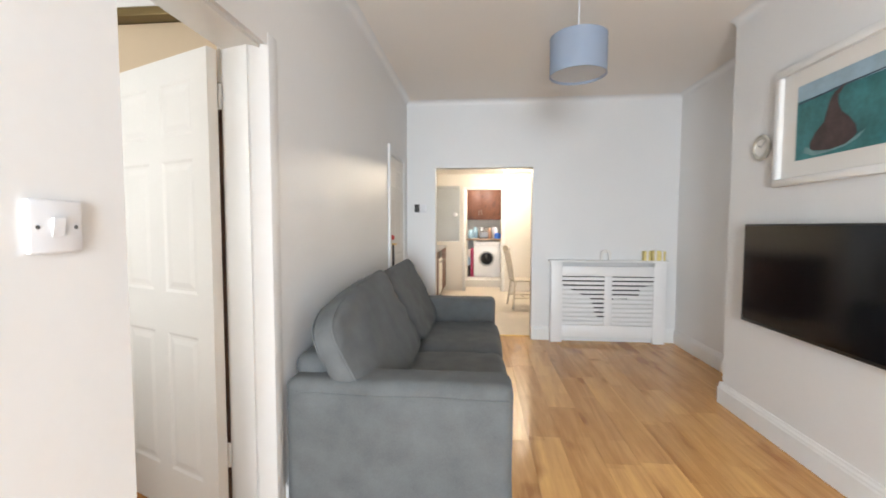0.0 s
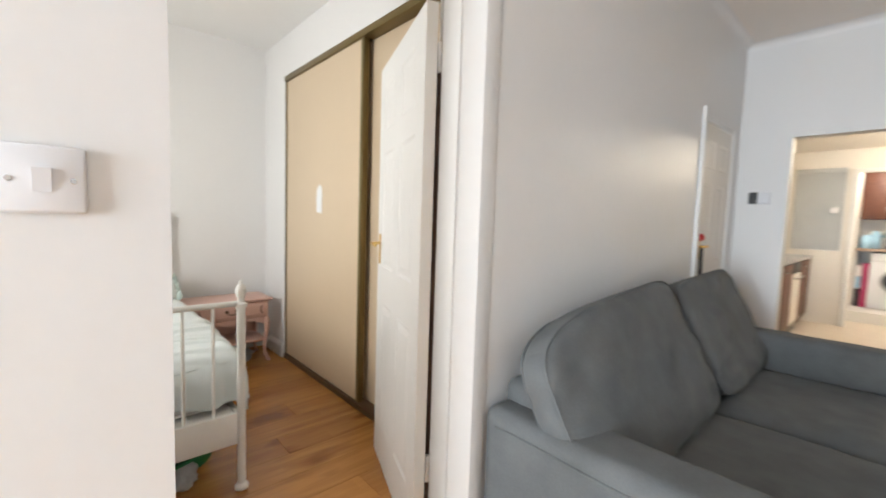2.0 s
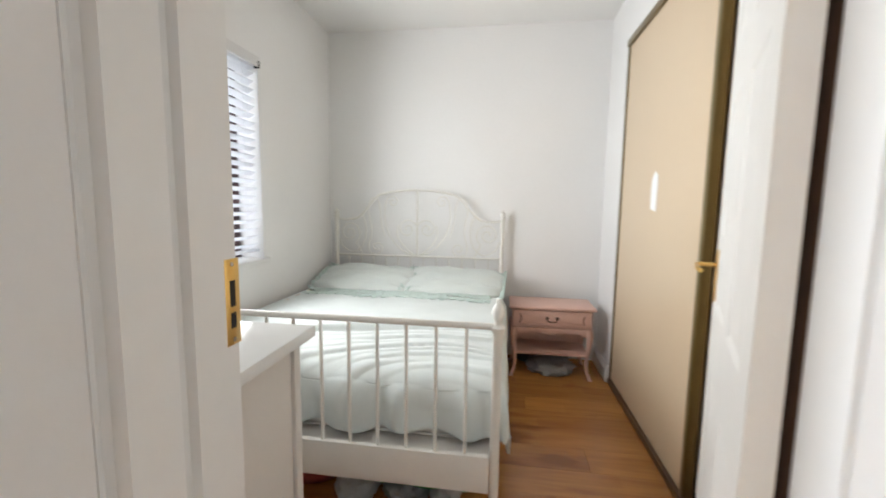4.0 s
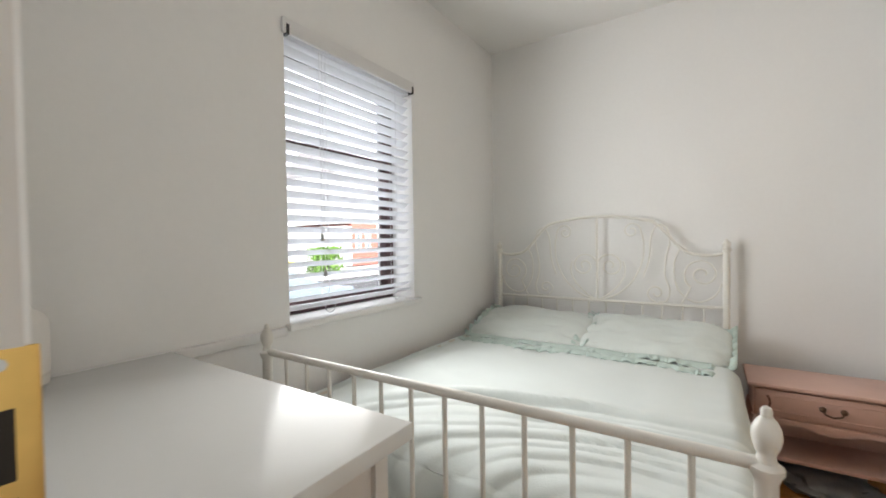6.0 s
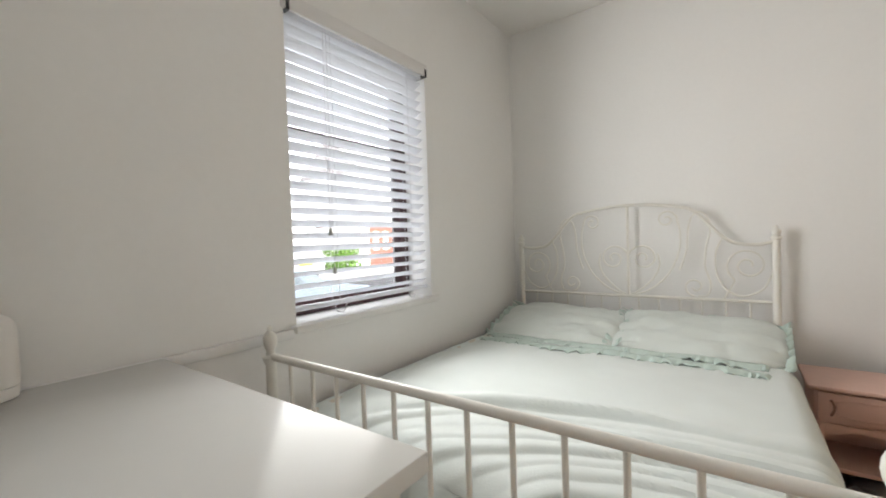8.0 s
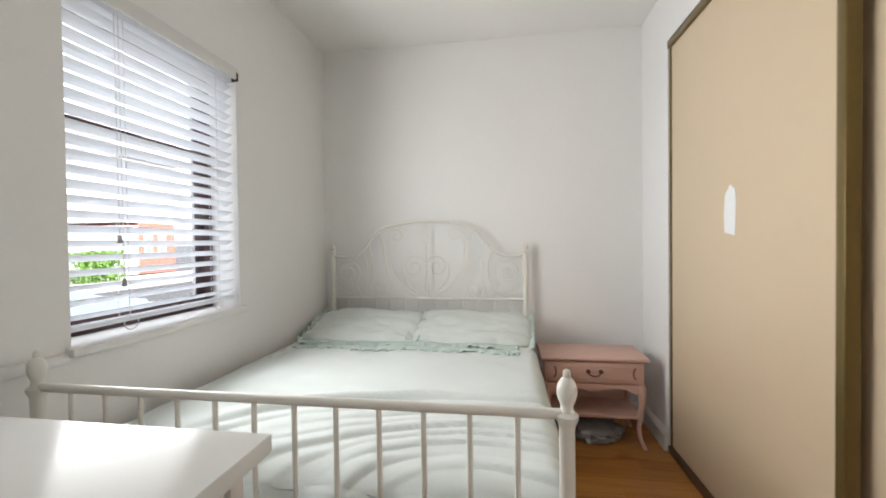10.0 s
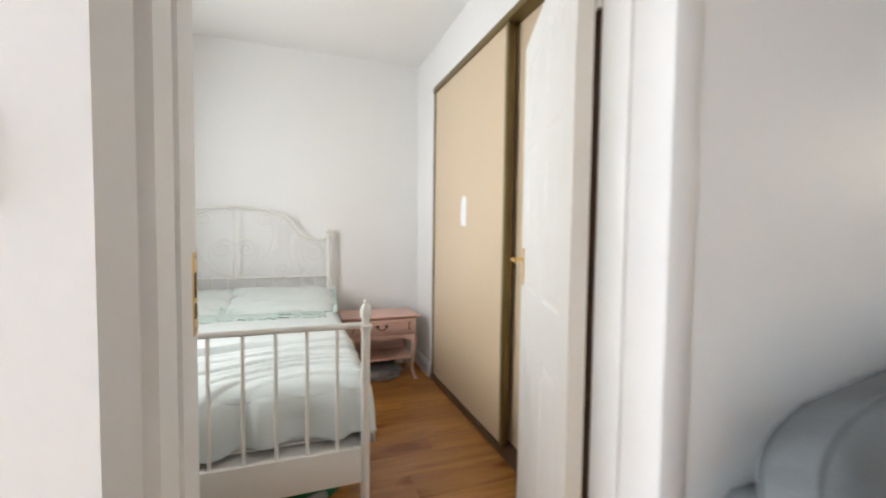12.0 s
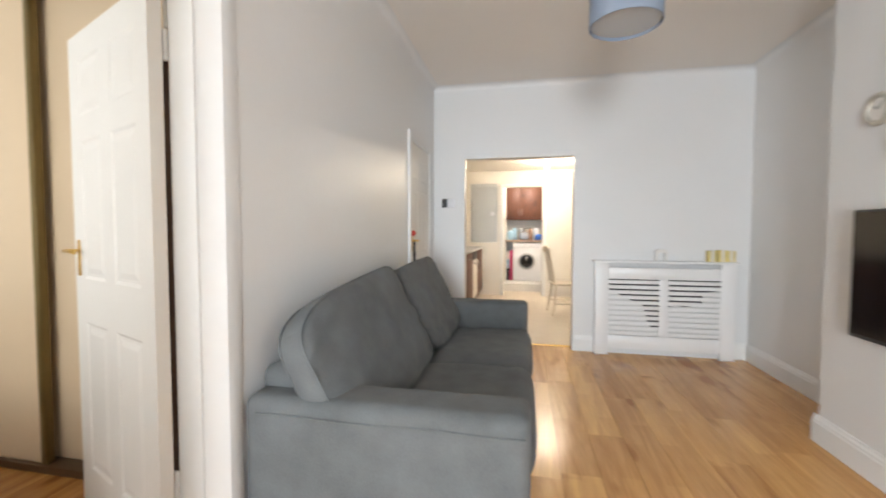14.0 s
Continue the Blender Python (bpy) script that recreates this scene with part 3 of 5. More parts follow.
prism(bm, [(CY1, CZ1 - 0.100), (2.45, CZ1 - 0.088), (2.2, CZ1 - 0.080), (CY0, CZ1 - 0.080), (CY0, CZ1 - 0.07), (2.45, CZ1 - 0.078), (CY1, CZ1 - 0.092)], "x", 2.0560, 2.0570)
part("painting", bm, LANDP, pic, "dark distant shore")
bm = nb()
prism(bm, [(2.61, 1.70), (2.615, 1.735), (2.58, 1.79), (2.53, 1.83), (2.515, 1.88), (2.50, 1.93), (2.475, 1.965), (2.41, 1.99), (2.455, 1.94), (2.45, 1.90), (2.43, 1.86), (2.385, 1.82), (2.35, 1.775), (2.34, 1.735), (2.37, 1.70), (2.45, 1.68), (2.55, 1.690)], "x", 2.0548, 2.0560)
part("painting", bm, ROCK, pic, "brown sea stack")
bm = nb()
prism(bm, [(2.655, 1.695), (2.645, 1.725), (2.618, 1.715), (2.59, 1.692), (2.50, 1.682), (2.40, 1.693), (2.355, 1.716), (2.30, 1.742), (2.335, 1.708), (2.40, 1.684), (2.50, 1.672), (2.59, 1.670)], "x", 2.0540, 2.0548)
part("painting", bm, FOAM, pic, "white surf round the rock")

clock = thing("wall_clock", (2.07, 3.01, 1.79), "small round silver-white wall clock with a scalloped rim", "clock")
bm = nb()
for k in range(18):
    a = 2 * math.pi * k / 18
    ball(bm, (2.066, 3.01 + 0.068 * math.cos(a), 1.79 + 0.068 * math.sin(a)), 0.013, n=8)
tube(bm, [(2.066, 3.01 + 0.064 * math.cos(a), 1.79 + 0.064 * math.sin(a)) for a in [2 * math.pi * k / 24 for k in range(25)]], 0.012)
part("rim", bm, mat("aged_silver", (0.52, 0.50, 0.44), 0.4, metal=0.5, vary=0.3, scale=30), clock)
bm = nb()
cyl(bm, (2.079, 3.01, 1.79), (2.064, 3.01, 1.79), 0.058, n=28)
part("face", bm, WHITEM, clock)
for ang, ln in ((0.6, 0.035), (2.3, 0.045)):
    bm = nb()
    tube(bm, [(2.0625, 3.01, 1.79), (2.0625, 3.01 + ln * math.cos(ang), 1.79 + ln * math.sin(ang))], 0.003, n=6)
    part("hand_pointer", bm, mat("grey_metal_hand", (0.25, 0.25, 0.24), 0.5), clock)

# ---- pendant ----
pend = thing("pendant_light", (0.885, 2.82, H), "blue-grey fabric drum pendant shade, unlit", "lamp")
bm = nb()
lathe(bm, 0.885, 2.82, [(0.05, H - 0.001), (0.05, H - 0.012), (0.035, H - 0.03), (0.008, H - 0.034)])
part("ceiling_rose", bm, PLAST, pend)
bm = nb()
cyl(bm, (0.885, 2.82, H - 0.03), (0.885, 2.82, 2.36), 0.004, n=8)
cyl(bm, (0.885, 2.82, 2.30), (0.885, 2.82, 2.38), 0.02, n=14)
part("flex", bm, PLAST, pend)
SHADE = mat("blue_grey_fabric", (0.36, 0.42, 0.52), 0.9, vary=0.05, scale=6, fine=250, bump=0.06, sub=0.35)
bm = nb()
n = 48
for ra, rb, z0, z1 in ((0.166, 0.166, 2.205, 2.425), (0.163, 0.163, 2.205, 2.425)):
    lo = [bm.verts.new((0.885 + ra * math.cos(2 * math.pi * k / n), 2.82 + ra * math.sin(2 * math.pi * k / n), z0)) for k in range(n)]
    hi = [bm.verts.new((0.885 + rb * math.cos(2 * math.pi * k / n), 2.82 + rb * math.sin(2 * math.pi * k / n), z1)) for k in range(n)]
    for k in range(n):
        bm.faces.new((lo[k], lo[(k + 1) % n], hi[(k + 1) % n], hi[k]))
shade_ob = part("shade", bm, SHADE, pend)
for zz in (2.205, 2.425):
    bm = nb()
    tube(bm, [(0.885 + 0.1645 * math.cos(2 * math.pi * k / 40), 2.82 + 0.1645 * math.sin(2 * math.pi * k / 40), zz) for k in range(41)], 0.0035, n=6)
    part("shade_ring", bm, SHADE, pend)
for k in range(3):
    a = 2 * math.pi * k / 3
    bm = nb()
    tube(bm, [(0.885, 2.82, 2.36), (0.885 + 0.163 * math.cos(a), 2.82 + 0.163 * math.sin(a), 2.415)], 0.002, n=6)
    part("spider_arm", bm, STEEL, pend)
bm = nb()
cyl(bm, (0.885, 2.82, 2.216), (0.885, 2.82, 2.220), 0.160, n=40)
part("diffuser", bm, mat("frosted_diffuser", (0.55, 0.58, 0.62), 0.6, vary=0.02), pend, "pale frosted diffuser disc")

# ---- radiator cover ----
RX0, RX1, RYF, RZ = 1.095, 2.325, 4.845, 0.90
rad = thing("radiator_cover", (1.71, 4.87, 0), "white slatted radiator cover standing against the wall", "radiator cover")
RADP = mat("white_satin_mdf", (0.82, 0.81, 0.80), 0.35, vary=0.02, scale=3)
bm = nb()
box(bm, RX0 - 0.02, RX1 + 0.02, RYF - 0.025, YB - 0.002, RZ, RZ + 0.022, bevel=0.006)
part("top_shelf", bm, RADP, rad)
for a, b in ((RX0, RX0 + 0.125), (RX1 - 0.125, RX1)):
    bm = nb()
    box(bm, a, b, RYF, RYF + 0.02, 0, RZ - 0.001, bevel=0.003)
    part("stile", bm, RADP, rad)
for xa in (RX0, RX1 - 0.018):
    bm = nb()
    box(bm, xa, xa + 0.018, RYF + 0.02, YB - 0.03, 0.0, RZ - 0.001)
    part("side_panel", bm, RADP, rad)
for za, zb in ((0.745, 0.855), (0.065, 0.195)):
    bm = nb()
    box(bm, RX0 + 0.125, RX1 - 0.125, RYF + 0.002, RYF + 0.018, za, zb, bevel=0.002)
    part("rail", bm, RADP, rad)
bm = nb()
box(bm, 1.677, 1.757, RYF + 0.001, RYF + 0.019, 0.195, 0.745, bevel=0.002)
part("middle_stile", bm, RADP, rad)
n_sl = 11
for xa, xb in ((RX0 + 0.125, 1.677), (1.757, RX1 - 0.125)):
    for k in range(n_sl):
        z = 0.205 + k * 0.0495
        bm = nb()
        box(bm, xa, xb, RYF + 0.004, RYF + 0.016, z, z + 0.0340, bevel=0.002, segs=1)
        part("slat", bm, RADP, rad, smooth=False)
bm = nb()
box(bm, 1.16, 2.26, YB - 0.055, YB - 0.012, 0.14, 0.72, bevel=0.01)
part("radiator", bm, mat("old_radiator", (0.75, 0.74, 0.72), 0.5, vary=0.05), rad, "plain steel panel radiator behind the slats")
# thin black sheet with a stepped outline between slats and radiator
bm = nb()
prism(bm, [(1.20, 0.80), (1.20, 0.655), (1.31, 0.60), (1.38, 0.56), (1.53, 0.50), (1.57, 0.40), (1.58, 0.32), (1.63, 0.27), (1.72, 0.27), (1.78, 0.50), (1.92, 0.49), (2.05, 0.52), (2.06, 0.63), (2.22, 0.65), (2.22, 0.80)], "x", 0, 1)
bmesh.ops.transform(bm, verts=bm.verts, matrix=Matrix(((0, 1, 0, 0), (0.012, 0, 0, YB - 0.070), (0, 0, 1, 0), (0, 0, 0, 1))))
part("black_sheet", bm, mat("black_matt", (0.012, 0.011, 0.012), 0.9), rad, "thin black sheet with a stepped lower edge behind the slats", smooth=False)

# ornaments on the cover
orn = thing("letter_ornament", (1.685, 4.88, RZ + 0.022), "small white arch-shaped ornament on the radiator cover", "ornament")
bm = nb()
z = RZ + 0.022
pts = [(1.635, z), (1.66, z)] + [(1.69 - 0.032 * math.cos(a), z + 0.055 + 0.03 * math.sin(a)) for a in [k * math.pi / 8 for k in range(9)]] + [(1.72, z), (1.745, z), (1.745, z + 0.09), (1.72, z + 0.115), (1.66, z + 0.115), (1.635, z + 0.09)]
prism(bm, pts, "y", 4.865, 4.895)
part("arch", bm, WHITEM, orn, smooth=False)
YEL = mat("yellow_card", (0.68, 0.56, 0.22), 0.6, vary=0.25, scale=25)
for x in (2.125, 2.21, 2.28):
    b_ = thing("gift_box", (x, 4.885, z), "small pale yellow boxed ornament on the radiator cover", "box", group="boxes on the radiator cover")
    bm = nb()
    hh = 0.105 + 0.01 * math.sin(x * 40)
    box(bm, x - 0.036, x + 0.036, 4.855, 4.915, z, z + hh, bevel=0.003)
    part("body", bm, YEL, b_)
    bm = nb()
    box(bm, x - 0.010, x + 0.010, 4.852, 4.918, z, z + hh + 0.002)
    part("ribbon", bm, WHITEM, b_)

# ---- thermostat, hall door ----
th = thing("thermostat", (-0.40, YB, 1.50), "white wall thermostat with a dark display", "thermostat")
bm = nb()
box(bm, -0.435, -0.315, YB - 0.024, YB - 0.001, 1.455, 1.545, bevel=0.006)
part("body", bm, PLAST, th)
bm = nb()
box(bm, -0.452, -0.395, YB - 0.027, YB - 0.018, 1.455, 1.547, bevel=0.003)
part("display", bm, BLACKP, th, "dark display panel")
bm = nb()
cyl(bm, (-0.355, YB - 0.023, 1.505), (-0.355, YB - 0.032, 1.505), 0.022, n=20)
part("dial", bm, PLAST, th)

hd = thing("door_2", (XW, 4.5, 0), "closed cream hall door with brass handle and a hanging lanyard", "door", kind="structure")
bm = nb()
box(bm, XW - 0.0005, XW + 0.022, 3.950, 4.000, 0, 2.050, bevel=0.005)
part("architrave", bm, TRIM, hd)
bm = nb()
box(bm, XW - 0.0005, XW + 0.006, 4.730, 4.790, 0, 2.010, bevel=0.003)
part("architrave", bm, TRIM, hd)
for y0, y1 in ((3.990, 4.012), (4.723, 4.745)):
    bm = nb()
    box(bm, XB + 0.004, XW - 0.001, y0, y1, 0, 2.0, bevel=0.002)
    part("frame_post", bm, TRIM, hd)
bm = nb()
box(bm, XB + 0.004, XW - 0.001, 4.012, 4.723, 1.978, 2.02, bevel=0.002)
part("frame_head", bm, TRIM, hd)
bm = six_panel_leaf(0.705, 1.968, 0.036, [(0.20, 0.82), (1.00, 1.56), (1.66, 1.86)])
bmesh.ops.transform(bm, verts=bm.verts, matrix=pose(XW - 0.042, 4.015, 0.005, 0, 0, 90) @ pose(0, -0.036, 0))
hleaf = part("leaf", bm, mat("cream_door_paint", (0.78, 0.74, 0.68), 0.4, vary=0.03), hd, smooth=False)
bm = nb()
box(bm, XW - 0.0065, XW + 0.002, 4.065, 4.105, 1.03, 1.20, bevel=0.002)
tube(bm, [(XW, 4.085, 1.12), (XW + 0.02, 4.085, 1.12), (XW + 0.025, 4.105, 1.12), (XW + 0.025, 4.195, 1.12)], 0.009)
part("handle", bm, BRASS, hleaf, "brass lever handle")
bm = nb()
tube(bm, [(XW + 0.012, 4.100, 1.13), (XW + 0.014, 4.095, 0.98), (XW + 0.01, 4.100, 0.78), (XW + 0.018, 4.115, 0.77), (XW + 0.016, 4.110, 0.98), (XW + 0.014, 4.105, 1.13)], 0.009)
ball(bm, (XW + 0.014, 4.105, 0.80), 0.028, 1.8)
part("lanyard", bm, BLACKP, hleaf, "black lanyard")
bm = nb()
ball(bm, (XW + 0.005, 4.085, 1.185), 0.026)
part("tassel", bm, mat("red_wool", (0.50, 0.035, 0.03), 0.8), hleaf, "red pompom")

# ---- bedroom: built-in wardrobe ----
wr = thing("wardrobe", (-1.9, 2.25, 0), "built-in wardrobe with tan sliding doors in bronze frames", "wardrobe")
WT = 2.39
bm = nb()
box(bm, -3.143, XB - 0.003, YC - 0.006, YC + 0.12, WT - 0.042, WT, bevel=0.003)
part("top_track", bm, OLIVE, wr)
bm = nb()
box(bm, -3.143, XB - 0.003, YC - 0.006, YC + 0.12, 0.0, 0.038, bevel=0.003)
part("bottom_track", bm, mat("brown_track", (0.10, 0.055, 0.025), 0.4, vary=0.15), wr)
for dx0, dx1, dy in ((-3.135, -1.895, YC + 0.004), (-1.975, XB - 0.006, YC + 0.065)):
    bm = nb()
    box(bm, dx0 + 0.018, dx1 - 0.03, dy + 0.006, dy + 0.022, 0.044, WT - 0.046)
    dp = part("sliding_door", bm, TAN, wr)
    for a, b in ((dx0, dx0 + 0.018), (dx1 - 0.034, dx1)):
        bm = nb()
        box(bm, a, b, dy - 0.002, dy + 0.040, 0.042, WT - 0.044, bevel=0.003)
        part("door_stile", bm, OLIVE, dp, "bronze edge profile")
bm = nb()
prism(bm, [(-2.545, 1.275), (-2.462, 1.262), (-2.455, 1.40), (-2.463, 1.455), (-2.50, 1.478), (-2.54, 1.44), (-2.55, 1.35)], "y", YC + 0.008, YC + 0.0098)
part("sticker", bm, mat("white_paper", (0.85, 0.86, 0.87), 0.7, vary=0.03), wr, "torn white paper sticker", smooth=False)

# ---- bed ----
bed = thing("bed", (-2.55, 0.68, 0), "cream enamelled metal double bed with scrolled headboard", "bed")
FX, HX, BY0, BY1 = -1.545, -3.53, -0.035, 1.404


def finial_post(x, y, ztop, name="post"):
    bm = nb()
    r = 0.0175
    lathe(bm, x, y, [(0.016, 0.0), (0.028, 0.008), (0.028, 0.022), (r, 0.035), (r, ztop - 0.112), (0.022, ztop - 0.100), (0.0255, ztop - 0.094), (0.0260, ztop - 0.084), (0.016, ztop - 0.077), (0.0135, ztop - 0.064), (0.017, ztop - 0.055),
                     (0.0205, ztop - 0.046), (0.0228, ztop - 0.032), (0.0212, ztop - 0.018), (0.0160, ztop - 0.006), (0.0085, ztop + 0.002), (0.0090, ztop + 0.010), (0.0070, ztop + 0.017), (0.002, ztop + 0.020)])
    return part(name, bm, METALW, bed)


for y in (BY0, BY1):
    finial_post(FX, y, 0.940)
for y in (BY0, BY1):
    bm = nb()
    lathe(bm, HX, y, [(0.016, 0.0), (0.024, 0.008), (0.024, 0.02), (0.018, 0.03), (0.018, 1.165), (0.024, 1.172), (0.024, 1.185), (0.015, 1.19), (0.021, 1.20), (0.021, 1.215), (0.010, 1.228), (0.010, 1.234), (0.004, 1.242)])
    part("head_post", bm, METALW, bed)
bm = nb()
tube(bm, [(FX, BY0, 0.857), (FX, BY1, 0.857)], 0.0125, n=12)
foot_rail = part("foot_rail", bm, METALW, bed)
for k in range(1, 13):
    y = BY0 + (BY1 - BY0) * k / 13
    bm = nb()
    cyl(bm, (FX, y, 0.365), (FX, y, 0.850), 0.0068, n=10)
    part("spindle", bm, METALW, bed)
bm = nb()
box(bm, FX - 0.012, FX + 0.012, BY0 + 0.018, BY1 - 0.018, 0.224, 0.368, bevel=0.005)
part("foot_board", bm, METALW, bed)
for y in (BY0, BY1):
    bm = nb()
    box(bm, HX + 0.02, FX - 0.02, y - 0.012, y + 0.012, 0.224, 0.34, bevel=0.005)
    part("side_rail", bm, METALW, bed)
bm = nb()
box(bm, HX + 0.03, FX - 0.03, BY0 + 0.02, BY1 - 0.02, 0.30, 0.345)
part("slat_base", bm, WHITEM, bed)
YM = (BY0 + BY1) / 2
HW = (BY1 - BY0) / 2


def head_curve(d):
    """Height of the headboard's top rail at a distance d from its middle."""
    if d < 0.30:
        return 1.400 - 0.035 * (d / 0.30) ** 2
    if d < 0.56:
        t = (d - 0.30) / 0.26
        s = t * t * (3 - 2 * t)
        return 1.365 - 0.215 * s
    return 1.150 - 0.012 * math.sin((d - 0.56) / (HW - 0.56) * math.pi) + 0.008 * (d - 0.56) / (HW - 0.56)


bm = nb()
tube(bm, [(HX, YM + d, head_curve(abs(d))) for d in [HW * (k / 30 - 1) for k in range(61)]], 0.0095, n=10)
part("head_rail", bm, METALW, bed)
for z, r in ((0.835, 0.009), (0.56, 0.009)):
    bm = nb()
    tube(bm, [(HX, BY0, z), (HX, BY1, z)], r, n=10)
    part("head_crossbar", bm, METALW, bed)
bm = nb()
tube(bm, [(HX, YM, 0.835), (HX, YM, 1.398)], 0.008, n=10)
part("head_centre_bar", bm, METALW, bed)
for k in range(1, 13):
    y = BY0 + (BY1 - BY0) * k / 13
    bm = nb()
    cyl(bm, (HX, y, 0.56), (HX, y, 0.832), 0.0055, n=8)
    part("head_spindle", bm, METALW, bed)


def spiral(cy, cz, r0, r1, a0, turns, n=36):
    return [(HX, cy + (r0 + (r1 - r0) * t) * math.cos(a0 + turns * 2 * math.pi * t), cz + (r0 + (r1 - r0) * t) * math.sin(a0 + turns * 2 * math.pi * t)) for t in [k / n for k in range(n + 1)]]


for s in (1, -1):
    def mir(pts):
        return [(x, YM + s * (y - YM), z) for x, y, z in pts]
    rods = [
        # large heart: from the top rail down to the middle of the crossbar
        [(HX, YM + 0.27, 1.30), (HX, YM + 0.285, 1.22), (HX, YM + 0.28, 1.12), (HX, YM + 0.25, 1.03), (HX, YM + 0.20, 0.95), (HX, YM + 0.12, 0.88), (HX, YM + 0.03, 0.842)],
        spiral(YM + 0.215, 1.30, 0.055, 0.012, 0.0, 1.35),
        # inner scroll
        spiral(YM + 0.085, 1.07, 0.085, 0.012, math.pi * 0.9, -1.6),
        [(HX, YM + 0.165, 1.10), (HX, YM + 0.175, 1.03), (HX, YM + 0.14, 0.95), (HX, YM + 0.06, 0.87), (HX, YM + 0.01, 0.845)],
        # tall loop beside the heart
        [(HX, YM + 0.28, 1.00), (HX, YM + 0.315, 1.12), (HX, YM + 0.325, 1.24), (HX, YM + 0.345, 1.31), (HX, YM + 0.385, 1.335), (HX, YM + 0.42, 1.30), (HX, YM + 0.43, 1.22), (HX, YM + 0.41, 1.12), (HX, YM + 0.405, 1.02), (HX, YM + 0.43, 0.93), (HX, YM + 0.415, 0.86), (HX, YM + 0.37, 0.85)],
        spiral(YM + 0.355, 0.905, 0.055, 0.014, -1.6, -1.2),
        # side scroll
        spiral(YM + 0.60, 1.03, 0.10, 0.016, -2.2, -1.7),
        [(HX, YM + 0.541, 0.949), (HX, YM + 0.52, 0.90), (HX, YM + 0.50, 0.86), (HX, YM + 0.49, 0.842)],
        [(HX, YM + 0.49, 1.19), (HX, YM + 0.455, 1.10), (HX, YM + 0.46, 0.98), (HX, YM + 0.50, 0.90), (HX, YM + 0.57, 0.86), (HX, YM + 0.66, 0.90), (HX, YM + 0.70, 0.98)],
    ]
    for r in rods:
        pts = mir(r)
        if len(pts) < 20:
            v = [Vector(p) for p in pts]
            fine = []
            for i in range(len(v) - 1):
                p0, p1, p2, p3 = v[max(i - 1, 0)], v[i], v[i + 1], v[min(i + 2, len(v) - 1)]
                for q in range(5):
                    t = q / 5
                    fine.append(0.5 * ((2 * p1) + (p2 - p0) * t + (2 * p0 - 5 * p1 + 4 * p2 - p3) * t * t + (3 * p1 - p0 - 3 * p2 + p3) * t ** 3))
            pts = fine + [v[-1]]
        bm = nb()
        tube(bm, pts, 0.0048, n=6)
        part("scroll", bm, METALW, bed)

mattress = thing("mattress", (-2.55, 0.68, 0.346), "white double mattress on the bed", "mattress")
bm = nb()
box(bm, HX + 0.06, FX - 0.115, BY0 + 0.03, BY1 - 0.03, 0.346, 0.585, bevel=0.05, segs=4)
part("body", bm, WHITEM, mattress)
for zz in (0.362, 0.568):
    bm = nb()
    tube(bm, [(FX - 0.116, BY0 + 0.08 + 1.28 * k / 10, zz) for k in range(11)], 0.006, n=6)
    part("piping", bm, WHITEM, mattress)


# duvet: a cloth that lies on the mattress and hangs over the side and the foot
def fold(t, edge, r=0.06):
    """Length t along the cloth past which it bends down at the edge: (across, down)."""
    if t <= edge:
        return t, 0.0
    a = (t - edge) / r
    if a < math.pi / 2:
        return edge + r * math.sin(a), r * (1 - math.cos(a))
    return edge + r, r + (t - edge - r * math.pi / 2)


def duvet_z(x, y):
    w = 0.016 * noise.noise((x * 2.6, y * 2.6, 0.3)) + 0.006 * noise.noise((x * 9, y * 9, 3.0))
    # curved folds sweeping round the slack foot end
    r = math.hypot((x + 1.50) / 0.72, (y - 1.28) / 1.20) + 0.12 * noise.noise((x * 1.7, y * 1.7, 7.0))
    for r0, amp, wide in ((0.97, 0.040, 0.048), (0.885, 0.018, 0.026), (0.81, 0.026, 0.030), (0.735, 0.016, 0.024), (0.665, 0.026, 0.030), (0.59, 0.018, 0.025), (0.52, 0.025, 0.028), (0.44, 0.018, 0.026), (0.36, 0.024, 0.030), (0.27, 0.018, 0.028)):
        d = (r - r0) / wide
        d = d * 0.55 if d > 0 else d * 2.3
        w += amp * math.exp(-d * d) * max(0.0, 0.6 + 1.3 * noise.noise((x * 2 + r0 * 9, y * 1.6, 4.0)))
    if r < 0.93:
        w -= 0.02 * min(1.0, (0.93 - r) / 0.5)
    return w


bm = nb()
NX, NY = 250, 210
vx = {}
for i in range(NX + 1):
    for j in range(NY + 1):
        s = -3.02 + 1.66 * i / NX          # along the bed, over the foot
        t = BY0 - 0.005 + 1.74 * j / NY       # across, over the open side
        ex, dx = fold(s + 3.02, -1.755 + 3.02, 0.135)
        ey, dy = fold(t, 1.372)
        hang = max(0.0, dy - 0.03)
        wob = noise.noise((s * 3.5, t * 0.6, 5.0))
        x = -3.02 + ex + (0.012 * noise.noise((t * 6, 1.0, 2.0)) if dx > 0.05 else 0)
        y = ey + hang * (0.10 * wob + 0.05)
        z = 0.618 - max(dx, dy) - 0.15 * min(dx, dy)
        w = 0.8 * duvet_z(min(x, -1.60), min(t, 1.40))
        over = min(1.0, dx / 0.135)
        z += w * (1 - over) * (1 - 0.5 * min(1.0, dy / 0.06))
        x += 0.8 * w * over
        if dy > 0.05:
            z = max(z, 0.30 + 0.03 * noise.noise((s * 4, 0, 0)))
        if dx > 0.05:
            z = max(z, 0.392 + 0.035 * noise.noise((t * 6.5, 2, 0)))
            x += 0.020 * min(1.0, dx / 0.15) * math.sin(t * 26 + 5 * noise.noise((t * 3, 0, 1)))
        z += 0.010 * max(0, 1 - j / 4)
        vx[i, j] = bm.verts.new((min(x, FX - 0.022), y, z))
